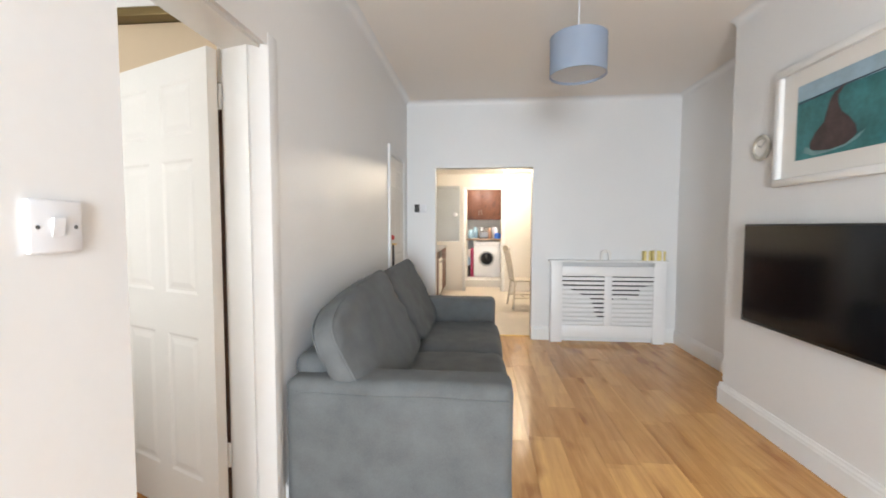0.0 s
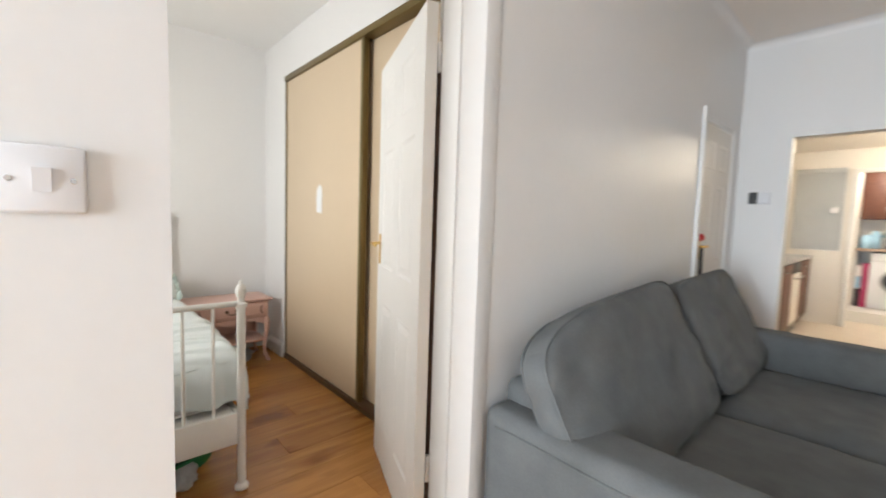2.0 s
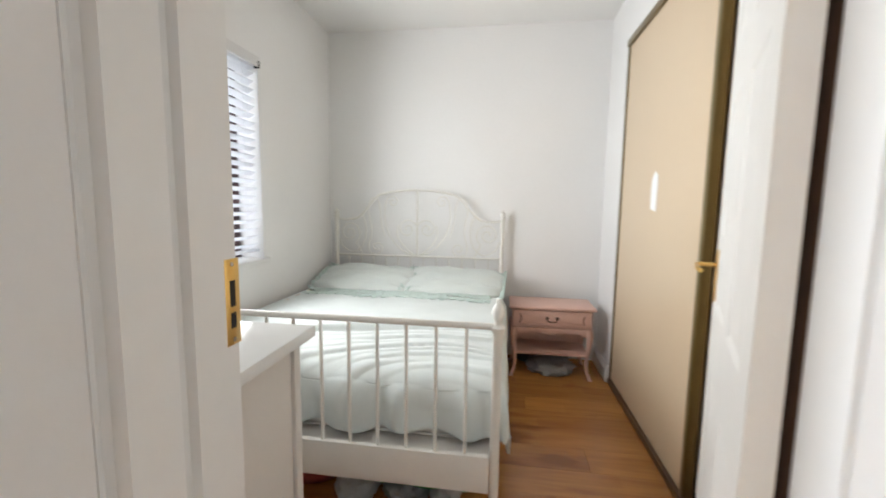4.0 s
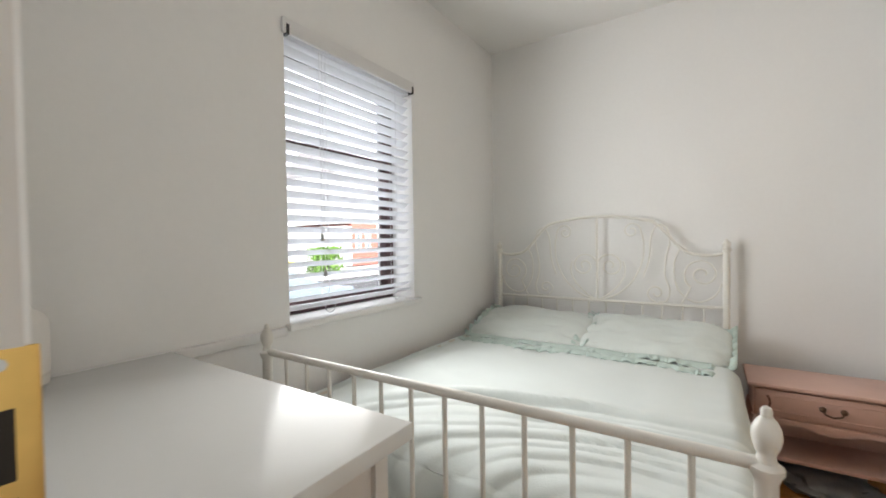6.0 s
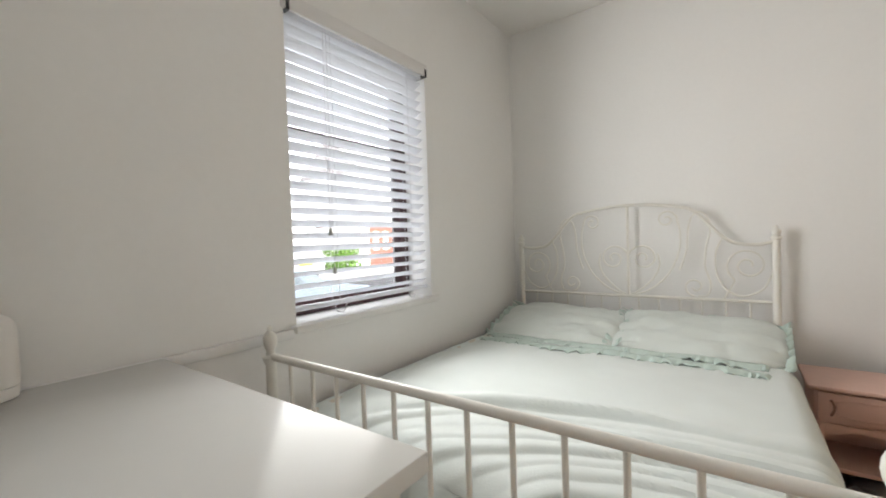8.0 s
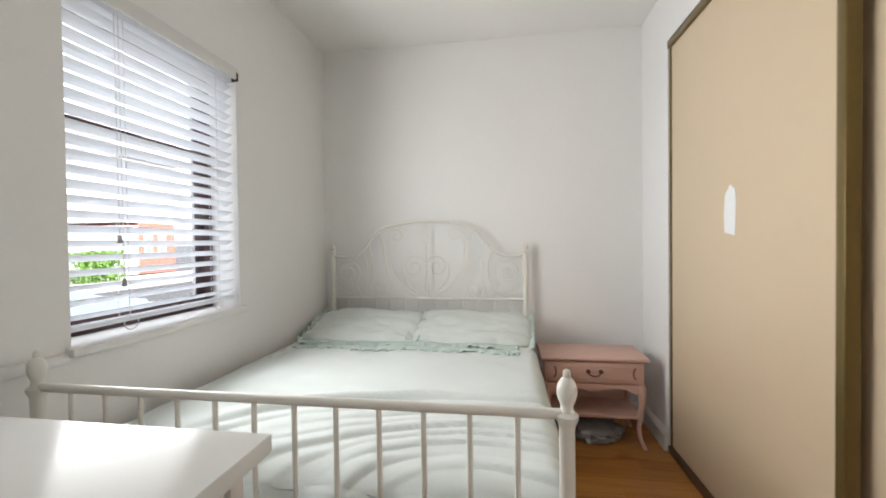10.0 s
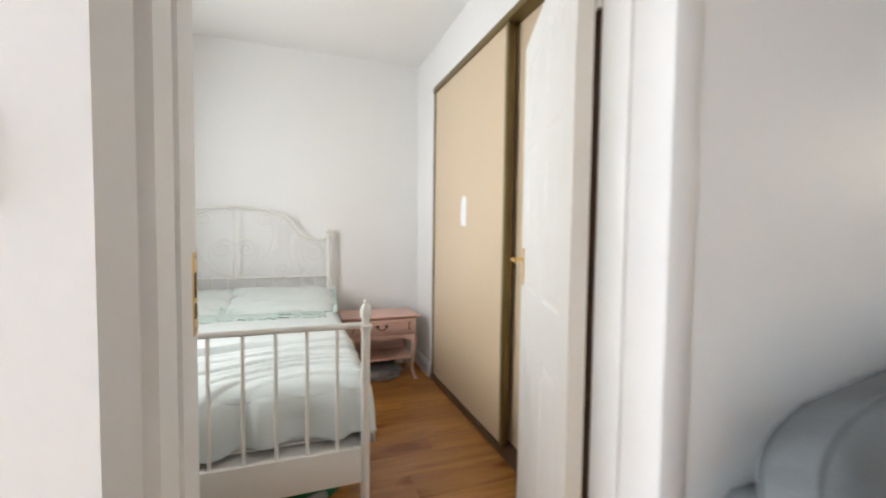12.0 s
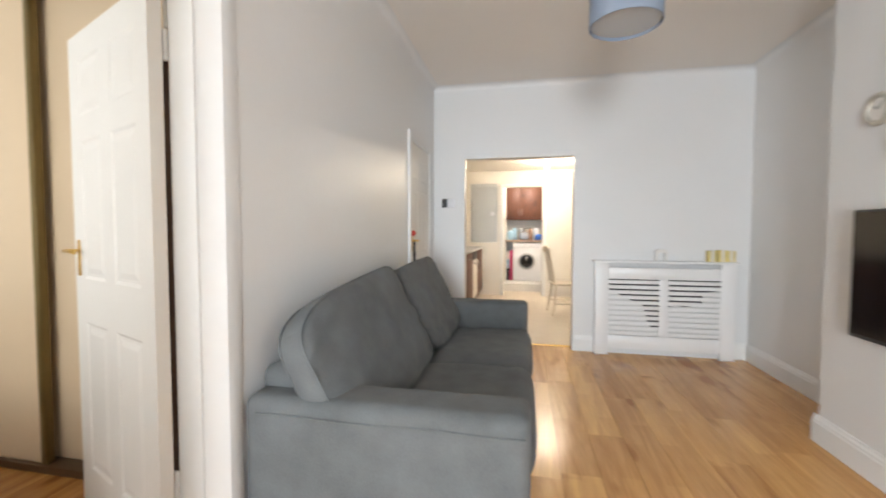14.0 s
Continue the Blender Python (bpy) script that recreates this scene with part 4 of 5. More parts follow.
for i in range(NX):
    for j in range(NY):
        bm.faces.new((vx[i, j], vx[i + 1, j], vx[i + 1, j + 1], vx[i, j + 1]))
duvet = thing("duvet", (-2.4, 0.7, 0.6), "pale mint cotton duvet, softly creased, spread over the bed", "duvet")
cov = part("cover", bm, MINT, duvet)
sol = cov.modifiers.new("thickness", "SOLIDIFY")
sol.thickness, sol.offset = 0.012, -1
# rolled hem by the wall
bm = nb()
tube(bm, [(-3.0 + 1.36 * k / 30, BY0 + 0.012 + 0.004 * math.sin(k), 0.612 + 0.004 * math.sin(k * 1.7)) for k in range(31)], 0.020, n=8)
part("hem", bm, mat("beige_hem", (0.60, 0.55, 0.48), 0.8, vary=0.05), duvet, "rolled beige edge")
# ruffles across the turned-down top edge
for q, (bx, wd) in enumerate(((-3.010, 0.065), (-2.915, 0.060))):
    bm = nb()
    NR = 220
    rows = []
    for k in range(NR + 1):
        y = BY0 + 0.0 + (1.40 - BY0) * k / NR
        drop = max(0.0, y - 1.33) * 0.9
        row = []
        for j in range(5):
            t = j / 4
            wave = 0.013 * t * math.sin(k * 0.5 + 9.0 * noise.noise((k * 0.09, q, 0))) * (0.6 + noise.noise((k * 0.11, q, 3)))
            sway = 0.042 * noise.noise((y * 3.5, q * 5, 1))
            row.append(bm.verts.new((bx + sway + wd * t + 0.006 * t * math.sin(k * 0.6 + q), y, 0.630 + duvet_z(bx, y) + wave + 0.010 * (1 - t) - drop)))
        rows.append(row)
    for a, b in zip(rows, rows[1:]):
        for j in range(4):
            bm.faces.new((a[j], a[j + 1], b[j + 1], b[j]))
    rf = part("ruffle", bm, MINTD, duvet, "mint gathered ruffle, its shadow put into a darker colour")
    rs = rf.modifiers.new("thickness", "SOLIDIFY")
    rs.thickness = 0.004
# turned-down band under the pillows
bm = nb()
cushion(bm, 0.42, 1.42, 0.05, n=26, p=10, wrinkle=0.006, seed=4, m=pose(-3.20, 0.685, 0.605))
part("turned_band", bm, MINT, duvet)

for k, (cy, rz) in enumerate(((0.325, 1.5), (1.045, -2.5))):
    pl = thing("pillow", (-3.28, cy, 0.62), "pale mint cotton pillow with a gathered edge", "pillow", group="pillows on the bed")
    bm = nb()
    m = pose(-3.255, cy, 0.672, 0, 0, rz) @ pose(0, 0, 0, 0, 15, 0)
    cushion(bm, 0.47, 0.755, 0.128, n=40, p=2.6, wrinkle=0.011, seed=k + 11, m=m)
    part("pillowcase", bm, MINTP, pl)
    bm = nb()
    rows = []
    NR = 150
    for q in range(NR + 1):
        a = q / NR
        # round the outline of the pillow
        per = a * 4
        e, f = int(per) % 4, per - int(per)
        c = [(-1, -1), (1, -1), (1, 1), (-1, 1), (-1, -1)]
        u = c[e][0] + (c[e + 1][0] - c[e][0]) * f
        v = c[e][1] + (c[e + 1][1] - c[e][1]) * f
        row = []
        for j in range(3):
            out = (0.046 if e in (0, 2) else 0.024) * j / 2
            lift = (j / 2) * (0.020 * math.sin(q * 1.1 + 4 * noise.noise((q * 0.3, k, 0))) + (0.022 if e in (0, 2) else 0.0))
            row.append(bm.verts.new(m @ Vector((u * (0.226 + (out if e in (1, 3) else 0.0)), v * (0.350 + (out if e in (0, 2) else 0.0)), lift))))
        rows.append(row)
    for a, b in zip(rows, rows[1:]):
        for j in range(2):
            bm.faces.new((a[j], a[j + 1], b[j + 1], b[j]))
    pr = part("frill", bm, MINTD, pl, "gathered mint frill")
    prs = pr.modifiers.new("thickness", "SOLIDIFY")
    prs.thickness = 0.003

# ---- nightstand ----
NX0, NX1, NY0, NY1, NZ = -3.475, -3.150, 1.490, 2.085, 0.542
ns = thing("nightstand", (-3.34, 1.78, 0), "pink painted nightstand with one drawer and curved legs", "nightstand")
bm = nb()
box(bm, NX0, NX1 + 0.02, NY0 - 0.015, NY1 + 0.015, NZ - 0.02, NZ, bevel=0.007, segs=3)
part("top", bm, PINK, ns)
bm = nb()
box(bm, NX0 + 0.01, NX1 - 0.012, NY0 + 0.01, NY1 - 0.01, 0.375, NZ - 0.02, bevel=0.004)
part("carcass", bm, PINK, ns)
bm = nb()
box(bm, NX1 - 0.012, NX1 + 0.004, NY0 + 0.02, NY1 - 0.02, 0.392, NZ - 0.03, bevel=0.004)
dr = part("drawer_front", bm, PINK, ns)
mid_y = (NY0 + NY1) / 2
bm = nb()
tube(bm, [(NX1 + 0.0042, mid_y + 0.235 * math.copysign(abs(math.cos(a)) ** 0.25, math.cos(a)), 0.450 + 0.036 * math.copysign(abs(math.sin(a)) ** 0.5, math.sin(a))) for a in [2 * math.pi * k / 60 for k in range(61)]], 0.0028, n=6)
part("moulding", bm, PINK, dr)
for s in (1, -1):
    bm = nb()
    tube(bm, [(NX1 + 0.0045, mid_y + s * (0.235 - 0.012 * math.cos(t * 1.57)), 0.450 + 0.034 * t) for t in [k / 6 - 1 for k in range(13)]], 0.005, n=6)
    part("moulding", bm, PINKD, dr, "worn dark end moulding")
HNDL = mat("aged_bronze", (0.13, 0.075, 0.05), 0.4, metal=0.7, vary=0.2)
for s in (1, -1):
    bm = nb()
    ball(bm, (NX1 + 0.010, mid_y + s * 0.036, 0.458), 0.013)
    part("handle_boss", bm, HNDL, dr)
bm = nb()
tube(bm, [(NX1 + 0.014, mid_y - 0.036, 0.455), (NX1 + 0.02, mid_y - 0.028, 0.438), (NX1 + 0.022, mid_y, 0.430), (NX1 + 0.02, mid_y + 0.028, 0.438), (NX1 + 0.014, mid_y + 0.036, 0.455)], 0.004, n=6)
part("handle_bail", bm, HNDL, dr, "curved bronze drawer pull")
# scalloped apron
bm = nb()
wv = []
for k in range(41):
    t = k / 40
    d = abs(t - 0.5) * 2
    wv.append((NY0 + 0.03 + (NY1 - NY0 - 0.06) * t, 0.345 - 0.012 * math.cos(d * math.pi * 2) - 0.02 * d ** 6))
prism(bm, wv + [(NY1 - 0.03, 0.378), (NY0 + 0.03, 0.378)], "x", NX1 - 0.02, NX1 - 0.004)
part("apron", bm, PINK, ns, smooth=False)
bm = nb()
box(bm, NX0 + 0.02, NX1 - 0.012, NY0 + 0.02, NY1 - 0.02, 0.170, 0.188, bevel=0.003)
part("shelf", bm, PINK, ns)
bm = nb()
box(bm, NX0 + 0.008, NX0 + 0.016, NY0 + 0.025, NY1 - 0.025, 0.17, 0.378)
part("back_panel", bm, PINK, ns)
for x, sx in ((NX1 - 0.02, 1), (NX0 + 0.03, -1)):
    for y, sy in ((NY0 + 0.028, -1), (NY1 - 0.028, 1)):
        bm = nb()
        prof = [(0.378, 0.000, 0.026), (0.33, 0.008, 0.025), (0.27, 0.006, 0.020), (0.20, 0.000, 0.016), (0.12, -0.008, 0.013), (0.06, -0.004, 0.012), (0.025, 0.010, 0.013), (0.0, 0.020, 0.015)]
        rings = []
        for z, o, r in prof:
            rings.append([bm.verts.new((x + sx * o + r * a, y + sy * o + r * b, z)) for a, b in ((1, 0), (0.7, 0.7), (0, 1), (-0.7, 0.7), (-1, 0), (-0.7, -0.7), (0, -1), (0.7, -0.7))])
        for a, b in zip(rings, rings[1:]):
            for k in range(8):
                bm.faces.new((a[k], a[(k + 1) % 8], b[(k + 1) % 8], b[k]))
        bm.faces.new(rings[0])
        bm.faces.new(rings[-1])
        part("leg", bm, PINK, ns)


def crumpled(name, at, size, material, label, category, seed, amp=0.25):
    t = thing(name, at, label, category)
    bm = nb()
    bmesh.ops.create_icosphere(bm, subdivisions=4, radius=1.0)
    for v in bm.verts:
        d = 1 + amp * (noise.noise(v.co * 2.2 + Vector((seed, 0, 0))) + 0.6 * abs(noise.noise(v.co * 5 + Vector((0, seed, 0)))))
        z = max(-0.55, v.co.z * d)
        v.co = Vector((at[0] + v.co.x * d * size[0] / 2, at[1] + v.co.y * d * size[1] / 2, at[2] + (z + 0.55) / 1.55 * size[2]))
    part("body", bm, material, t)
    return t


GREYB = mat("grey_plastic_bag", (0.26, 0.27, 0.28), 0.35, vary=0.25, scale=9, bump=0.08)
WHITEB = mat("white_plastic_bag", (0.46, 0.46, 0.46), 0.35, vary=0.2, scale=9, bump=0.08)
GREENB = mat("green_fabric", (0.02, 0.20, 0.06), 0.7, vary=0.3, scale=12)
REDB = mat("red_fabric", (0.30, 0.05, 0.035), 0.7, vary=0.3, scale=9)
BLACKB = mat("dark_fabric", (0.03, 0.03, 0.032), 0.8, vary=0.3, scale=9)
crumpled("carrier_bag", (-1.80, 0.80, 0), (0.26, 0.20, 0.115), WHITEB, "crumpled white plastic carrier bag under the bed", "bag", 2)
crumpled("carrier_bag", (-1.82, 1.02, 0), (0.30, 0.20, 0.11), GREYB, "crumpled grey plastic carrier bag under the bed", "bag", 5)
crumpled("carrier_bag", (-1.76, 1.20, 0), (0.17, 0.13, 0.105), WHITEB, "small crumpled white plastic bag under the bed", "bag", 8)
crumpled("holdall", (-1.95, 0.50, 0), (0.5, 0.44, 0.24), REDB, "dark red fabric holdall under the bed", "bag", 11, 0.12)
crumpled("holdall", (-2.25, 0.95, 0), (0.45, 0.7, 0.25), BLACKB, "black fabric holdall pushed under the bed", "bag", 14, 0.12)
gs = thing("green_strap_bag", (-1.80, 1.02, 0.0), "green woven shopping bag lying flat under the bed", "bag")
bm = nb()
rows = []
for k in range(31):
    y = 0.62 + 0.72 * k / 30
    z = 0.175 + 0.035 * math.sin(k * 0.2 + 0.4) + 0.012 * noise.noise((y * 8, 0, 0))
    rows.append([bm.verts.new((-1.66 - 0.16 * j / 3 + 0.02 * noise.noise((y * 5, j, 2)), y, z - 0.02 * j)) for j in range(4)])
for a, b in zip(rows, rows[1:]):
    for j in range(3):
        bm.faces.new((a[j], a[j + 1], b[j + 1], b[j]))
gp = part("cloth", bm, GREENB, gs)
gm = gp.modifiers.new("thickness", "SOLIDIFY")
gm.thickness = 0.012
bm = nb()
cushion(bm, 0.26, 0.70, 0.17, n=16, p=6, wrinkle=0.012, seed=21, m=pose(-1.90, 1.00, 0.09))
part("body", bm, GREENB, gs)
crumpled("cable_bundle", (-3.32, 1.80, 0), (0.30, 0.34, 0.10), GREYB, "pale bundle of cable and cloth on the floor", "bundle", 17, 0.3)
crumpled("storage_bag", (-3.48, 1.75, 0), (0.14, 0.44, 0.15), BLACKB, "black fabric bag under the nightstand", "bag", 23, 0.1)

# ---- dresser ----
ds = thing("dresser", (-0.98, 0.38, 0), "white chest with a glossy overhanging top", "dresser")
TX0, TX1, TY0, TY1, TZ = -1.252, XB - 0.012, YW + 0.03, 0.862, 0.918
bm = nb()
box(bm, TX0, TX1, TY0, TY1, TZ - 0.032, TZ, bevel=0.002, segs=2)
part("top", bm, WHITEG, ds)
bm = nb()
box(bm, TX0 + 0.05, TX1, TY0 + 0.03, TY1 - 0.045, 0.05, TZ - 0.032)
part("carcass", bm, WHITEM, ds)
for xa, xb in ((TX0 + 0.032, TX0 + 0.066), (TX1 - 0.035, TX1 - 0.001)):
    for ya in (TY0 + 0.02, TY1 - 0.055):
        bm = nb()
        box(bm, xa, xb, ya, ya + 0.022, 0, TZ - 0.033, bevel=0.003)
        part("corner_post", bm, WHITEM, ds)
for k in range(3):
    z0 = 0.08 + k * 0.268
    bm = nb()
    box(bm, TX0 + 0.034, TX0 + 0.049, TY0 + 0.05, TY1 - 0.062, z0, z0 + 0.255, bevel=0.003)
    d_ = part("drawer_front", bm, WHITEM, ds)
    for y in (0.15, 0.60):
        bm = nb()
        ball(bm, (TX0 + 0.024, y, z0 + 0.13), 0.014)
        part("knob", bm, STEEL, d_)

dxp, dyp = -0.912, -0.05
df = thing("aroma_diffuser", (dxp, dyp, TZ), "white bottle-shaped aroma diffuser on the dresser", "diffuser")
DIFF = mat("diffuser_ceramic", (0.80, 0.77, 0.73), 0.5, vary=0.02, bump=0.01)
bm = nb()
lathe(bm, dxp, dyp, [(0.042, TZ + 0.001), (0.0500, TZ + 0.004), (0.0515, TZ + 0.028)], n=40)
part("base_ring", bm, DIFF, df)
bm = nb()
lathe(bm, dxp, dyp, [(0.0500, TZ + 0.029), (0.0520, TZ + 0.031), (0.0517, TZ + 0.148), (0.049, TZ + 0.161), (0.043, TZ + 0.171), (0.032, TZ + 0.180), (0.024, TZ + 0.184), (0.018, TZ + 0.194), (0.014, TZ + 0.197)], n=40)
part("cover", bm, DIFF, df)

lx_, ly_ = -0.795, 0.045
lp = thing("table_lamp", (lx_, ly_, TZ), "small table lamp with a cream fabric shade", "lamp")
CREAMF = mat("cream_lampshade", (0.74, 0.66, 0.42), 0.85, vary=0.05, fine=200, bump=0.05, sub=0.25)
bm = nb()
lathe(bm, lx_, ly_, [(0.05, TZ + 0.001), (0.052, TZ + 0.012), (0.02, TZ + 0.022), (0.012, TZ + 0.05), (0.022, TZ + 0.12), (0.026, TZ + 0.18), (0.012, TZ + 0.26), (0.009, TZ + 0.42)], n=24)
part("stem", bm, mat("lamp_wood", (0.16, 0.10, 0.07), 0.5, vary=0.2), lp)
bm = nb()
n = 40
prev = None
for r, z in ((0.104, 1.345), (0.106, 1.345), (0.102, 1.370), (0.060, 1.56), (0.058, 1.56), (0.100, 1.369), (0.104, 1.345)):
    ring = [bm.verts.new((lx_ + r * math.cos(2 * math.pi * k / n), ly_ + r * math.sin(2 * math.pi * k / n), z)) for k in range(n)]
    if prev:
        for k in range(n):
            bm.faces.new((prev[k], prev[(k + 1) % n], ring[(k + 1) % n], ring[k]))
    prev = ring
part("shade", bm, CREAMF, lp, "cream fabric shade")
bm = nb()
tube(bm, [(lx_ + 0.107 * math.cos(2 * math.pi * k / n), ly_ + 0.107 * math.sin(2 * math.pi * k / n), 1.356) for k in range(n + 1)], 0.009, n=8)
part("shade_trim", bm, mat("shade_trim", (0.55, 0.48, 0.22), 0.8), lp, "olive trim round the shade")
for k in range(3):
    a = 2 * math.pi * k / 3
    bm = nb()
    tube(bm, [(lx_, ly_, 1.335), (lx_ + 0.103 * math.cos(a), ly_ + 0.103 * math.sin(a), 1.349)], 0.002, n=6)
    part("shade_arm", bm, STEEL, lp)

# ---- bedroom window and blind ----
win = thing("window_1", (-2.18, -0.30, WZ0), "dark brown framed window with a top light", "window", kind="structure")
FY0, FY1 = -0.335, -0.275
for nm, b in (("frame_side", (WX0, WX0 + 0.06, WZ0, WZ1)), ("frame_side", (WX1 - 0.06, WX1, WZ0, WZ1)), ("frame_sill", (WX0 + 0.06, WX1 - 0.06, WZ0, WZ0 + 0.065)), ("frame_head", (WX0 + 0.06, WX1 - 0.06, WZ1 - 0.06, WZ1)), ("transom", (WX0 + 0.06, WX1 - 0.06, 1.690, 1.725))):
    bm = nb()
    box(bm, b[0], b[1], FY0, FY1, b[2], b[3], bevel=0.006)
    part(nm, bm, FRAME, win)
for b in ((WX0 + 0.06, WX1 - 0.06, WZ0 + 0.065, 1.690), (WX0 + 0.06, WX1 - 0.06, 1.725, WZ1 - 0.06)):
    bm = nb()
    box(bm, b[0], b[1], -0.308, -0.302, b[2], b[3])
    p_ = part("pane", bm, GLASS, win, smooth=False)
    p_.visible_shadow = False

bl = thing("venetian_blind", (-2.18, -0.16, WZ0), "white wooden venetian blind, lowered with open slats", "blind")
BX0, BX1, BYc = WX0 + 0.012, WX1 - 0.012, -0.160
bm = nb()
box(bm, BX0, BX1, BYc - 0.028, BYc + 0.028, WZ1 - 0.05, WZ1 - 0.004, bevel=0.003)
part("head_rail", bm, SLAT, bl)
bm = nb()
box(bm, WX0 - 0.008, WX1 + 0.012, YW + 0.001, YW + 0.016, WZ1 - 0.040, WZ1 + 0.022, bevel=0.004)
part("valance", bm, PAINT, bl)
for xx in (BX0 - 0.006, BX1 + 0.0):
    bm = nb()
    box(bm, xx - 0.004, xx + 0.010, BYc - 0.03, YW + 0.018, WZ1 - 0.045, WZ1 - 0.004)
    part("bracket", bm, BLACKP, bl, "dark metal end bracket")
NSL = 22
slat_me = None
for k in range(NSL):
    z = WZ0 + 0.085 + k * (WZ1 - 0.085 - WZ0 - 0.085) / (NSL - 1)
    if slat_me is None:
        bm = nb()
        prof = [(-0.025, 0.0), (-0.012, 0.0022), (0.0, 0.003), (0.012, 0.0022), (0.025, 0.0), (0.012, -0.0006), (0.0, 0.0002), (-0.012, -0.0006)]
        prism(bm, prof, "x", -(BX1 - BX0) / 2, (BX1 - BX0) / 2)
        bmesh.ops.recalc_face_normals(bm, faces=bm.faces)
        slat_me = bpy.data.meshes.new("slat")
        bm.to_mesh(slat_me)
        bm.free()
        slat_me.materials.append(SLAT)
    ob = new("slat", slat_me)
    ob.parent = bl
    ob.matrix_basis = Matrix.Translation(Vector(((BX0 + BX1) / 2, BYc, z)) - Vector(bl.location)) @ pose(0, 0, 0, 29 + 2.5 * math.sin(k * 2.3), 0, 0)
bm = nb()
box(bm, BX0, BX1, BYc - 0.022, BYc + 0.022, WZ0 + 0.042, WZ0 + 0.060, bevel=0.004)
part("bottom_rail", bm, SLAT, bl)
for x in (-1.93, -2.42):
    bm = nb()
    for o in (-0.024, 0.024):
        cyl(bm, (x, BYc + o, WZ0 + 0.05), (x, BYc + o, WZ1 - 0.05), 0.0012, n=5)
    part("ladder_cord", bm, PLAST, bl)
for x, zl in ((-1.885, 1.28), (-1.90, 1.12)):
    bm = nb()
    cyl(bm, (x, YW - 0.004, zl), (x, YW - 0.004, WZ1 - 0.05), 0.0014, n=5)
    cord = part("pull_cord", bm, PLAST, bl)
    bm = nb()
    lathe(bm, x, YW - 0.004, [(0.003, zl + 0.012), (0.007, zl + 0.006), (0.009, zl - 0.018), (0.003, zl - 0.02)], n=10)
    part("acorn", bm, mat("grey_acorn", (0.42, 0.42, 0.40), 0.5), cord, "small grey cord weight")
for x in (-1.93, -2.40):
    bm = nb()
    tube(bm, [(x + 0.03 * math.cos(a), BYc + 0.03, WZ0 + 0.045 + 0.035 * math.sin(a)) for a in [math.pi + k * math.pi / 10 for k in range(11)]], 0.0022, n=6)
    part("tape_loop", bm, PLAST, bl)

# front window of the living room, behind the walk
w2 = thing("window_2", (0.36, -2.40, 0.33), "white framed living room front window", "window", kind="structure")
for b in ((-0.10, -0.04, 0.33, 2.2), (0.76, 0.82, 0.33, 2.2), (-0.04, 0.76, 0.33, 0.39), (-0.04, 0.76, 2.14, 2.2), (-0.04, 0.76, 1.60, 1.66)):
    bm = nb()
    box(bm, b[0], b[1], -2.44, -2.39, b[2], b[3], bevel=0.005)
    part("frame_bar", bm, TRIM, w2)
for b in ((0.39, 1.60), (1.66, 2.14)):
    bm = nb()
    box(bm, -0.04, 0.76, -2.418, -2.412, b[0], b[1])
    p_ = part("pane", bm, GLASS, w2, smooth=False)
    p_.visible_shadow = False

# ---- kitchen seen through the doorway ----
BROWN = wood("cherry_unit", (0.075, 0.024, 0.010), (0.17, 0.056, 0.024), 0.5, rand=0.3)
WORK = mat("grey_worktop", (0.42, 0.42, 0.43), 0.3, vary=0.15, scale=30)
WM = mat("appliance_white", (0.80, 0.80, 0.82), 0.25, vary=0.02)

kw = thing("window_3", (-0.36, 8.46, 0.99), "kitchen window behind a lowered grey venetian blind", "window", kind="structure")
for b in ((-0.62, -0.59, 0.99, 2.10), (-0.13, -0.10, 0.99, 2.10), (-0.59, -0.13, 0.99, 1.02), (-0.59, -0.13, 2.07, 2.10)):
    bm = nb()
    box(bm, b[0], b[1], 8.45, 8.50, b[2], b[3], bevel=0.004)
    part("frame_bar", bm, TRIM, kw)
bm = nb()
box(bm, -0.59, -0.13, 8.472, 8.478, 1.02, 2.07)
p_ = part("pane", bm, GLASS, kw, smooth=False)
p_.visible_shadow = False
kb = thing("venetian_blind", (-0.36, 8.43, 0.99), "grey aluminium venetian blind over the kitchen window", "blind")
GRSL = mat("grey_slat", (0.60, 0.61, 0.61), 0.4, vary=0.06, sub=0.25)
for k in range(36):
    z = 1.02 + k * 0.029
    bm = nb()
    prism(bm, [(8.420, z - 0.017), (8.4215, z - 0.017), (8.434, z + 0.017), (8.4325, z + 0.017)], "x", -0.600, -0.115)
    part("slat", bm, GRSL, kb, smooth=False)
bm = nb()
box(bm, -0.605, -0.11, 8.412, 8.44, 2.046, 2.112)
part("head_rail", bm, GRSL, kb)
sk = thing("light_switch", (-0.17, 8.40, 1.55), "white wall switch by the kitchen blind", "light switch")
bm = nb()
box(bm, -0.235, -0.155, 8.392, 8.415, 1.50, 1.575, bevel=0.003)
part("plate", bm, PLAST, sk)

# casing round the utility recess
bm = nb()
for b in ((-0.045, 0.012, 0, 2.075), (0.722, 0.79, 0, 2.075), (0.012, 0.722, 2.025, 2.075)):
    box(bm, b[0], b[1], 8.375, 8.40, b[2], b[3], bevel=0.004)
tagged(part("trim_recess_casing", bm, TRIM), "white casing round the utility recess", "casing", kind="structure")
structure("floor_plinth", [(0.0, 0.80, 8.95, 10.2, 0.0, 0.15)], WHITEM, "white raised platform in the utility recess", "floor")

wm = thing("washing_machine", (0.45, 9.75, 0.15), "white front-loading washing machine on a low platform", "washing machine")
bm = nb()
box(bm, 0.165, 0.765, 9.45, 10.0, 0.155, 0.965, bevel=0.012)
part("body", bm, WM, wm)
bm = nb()
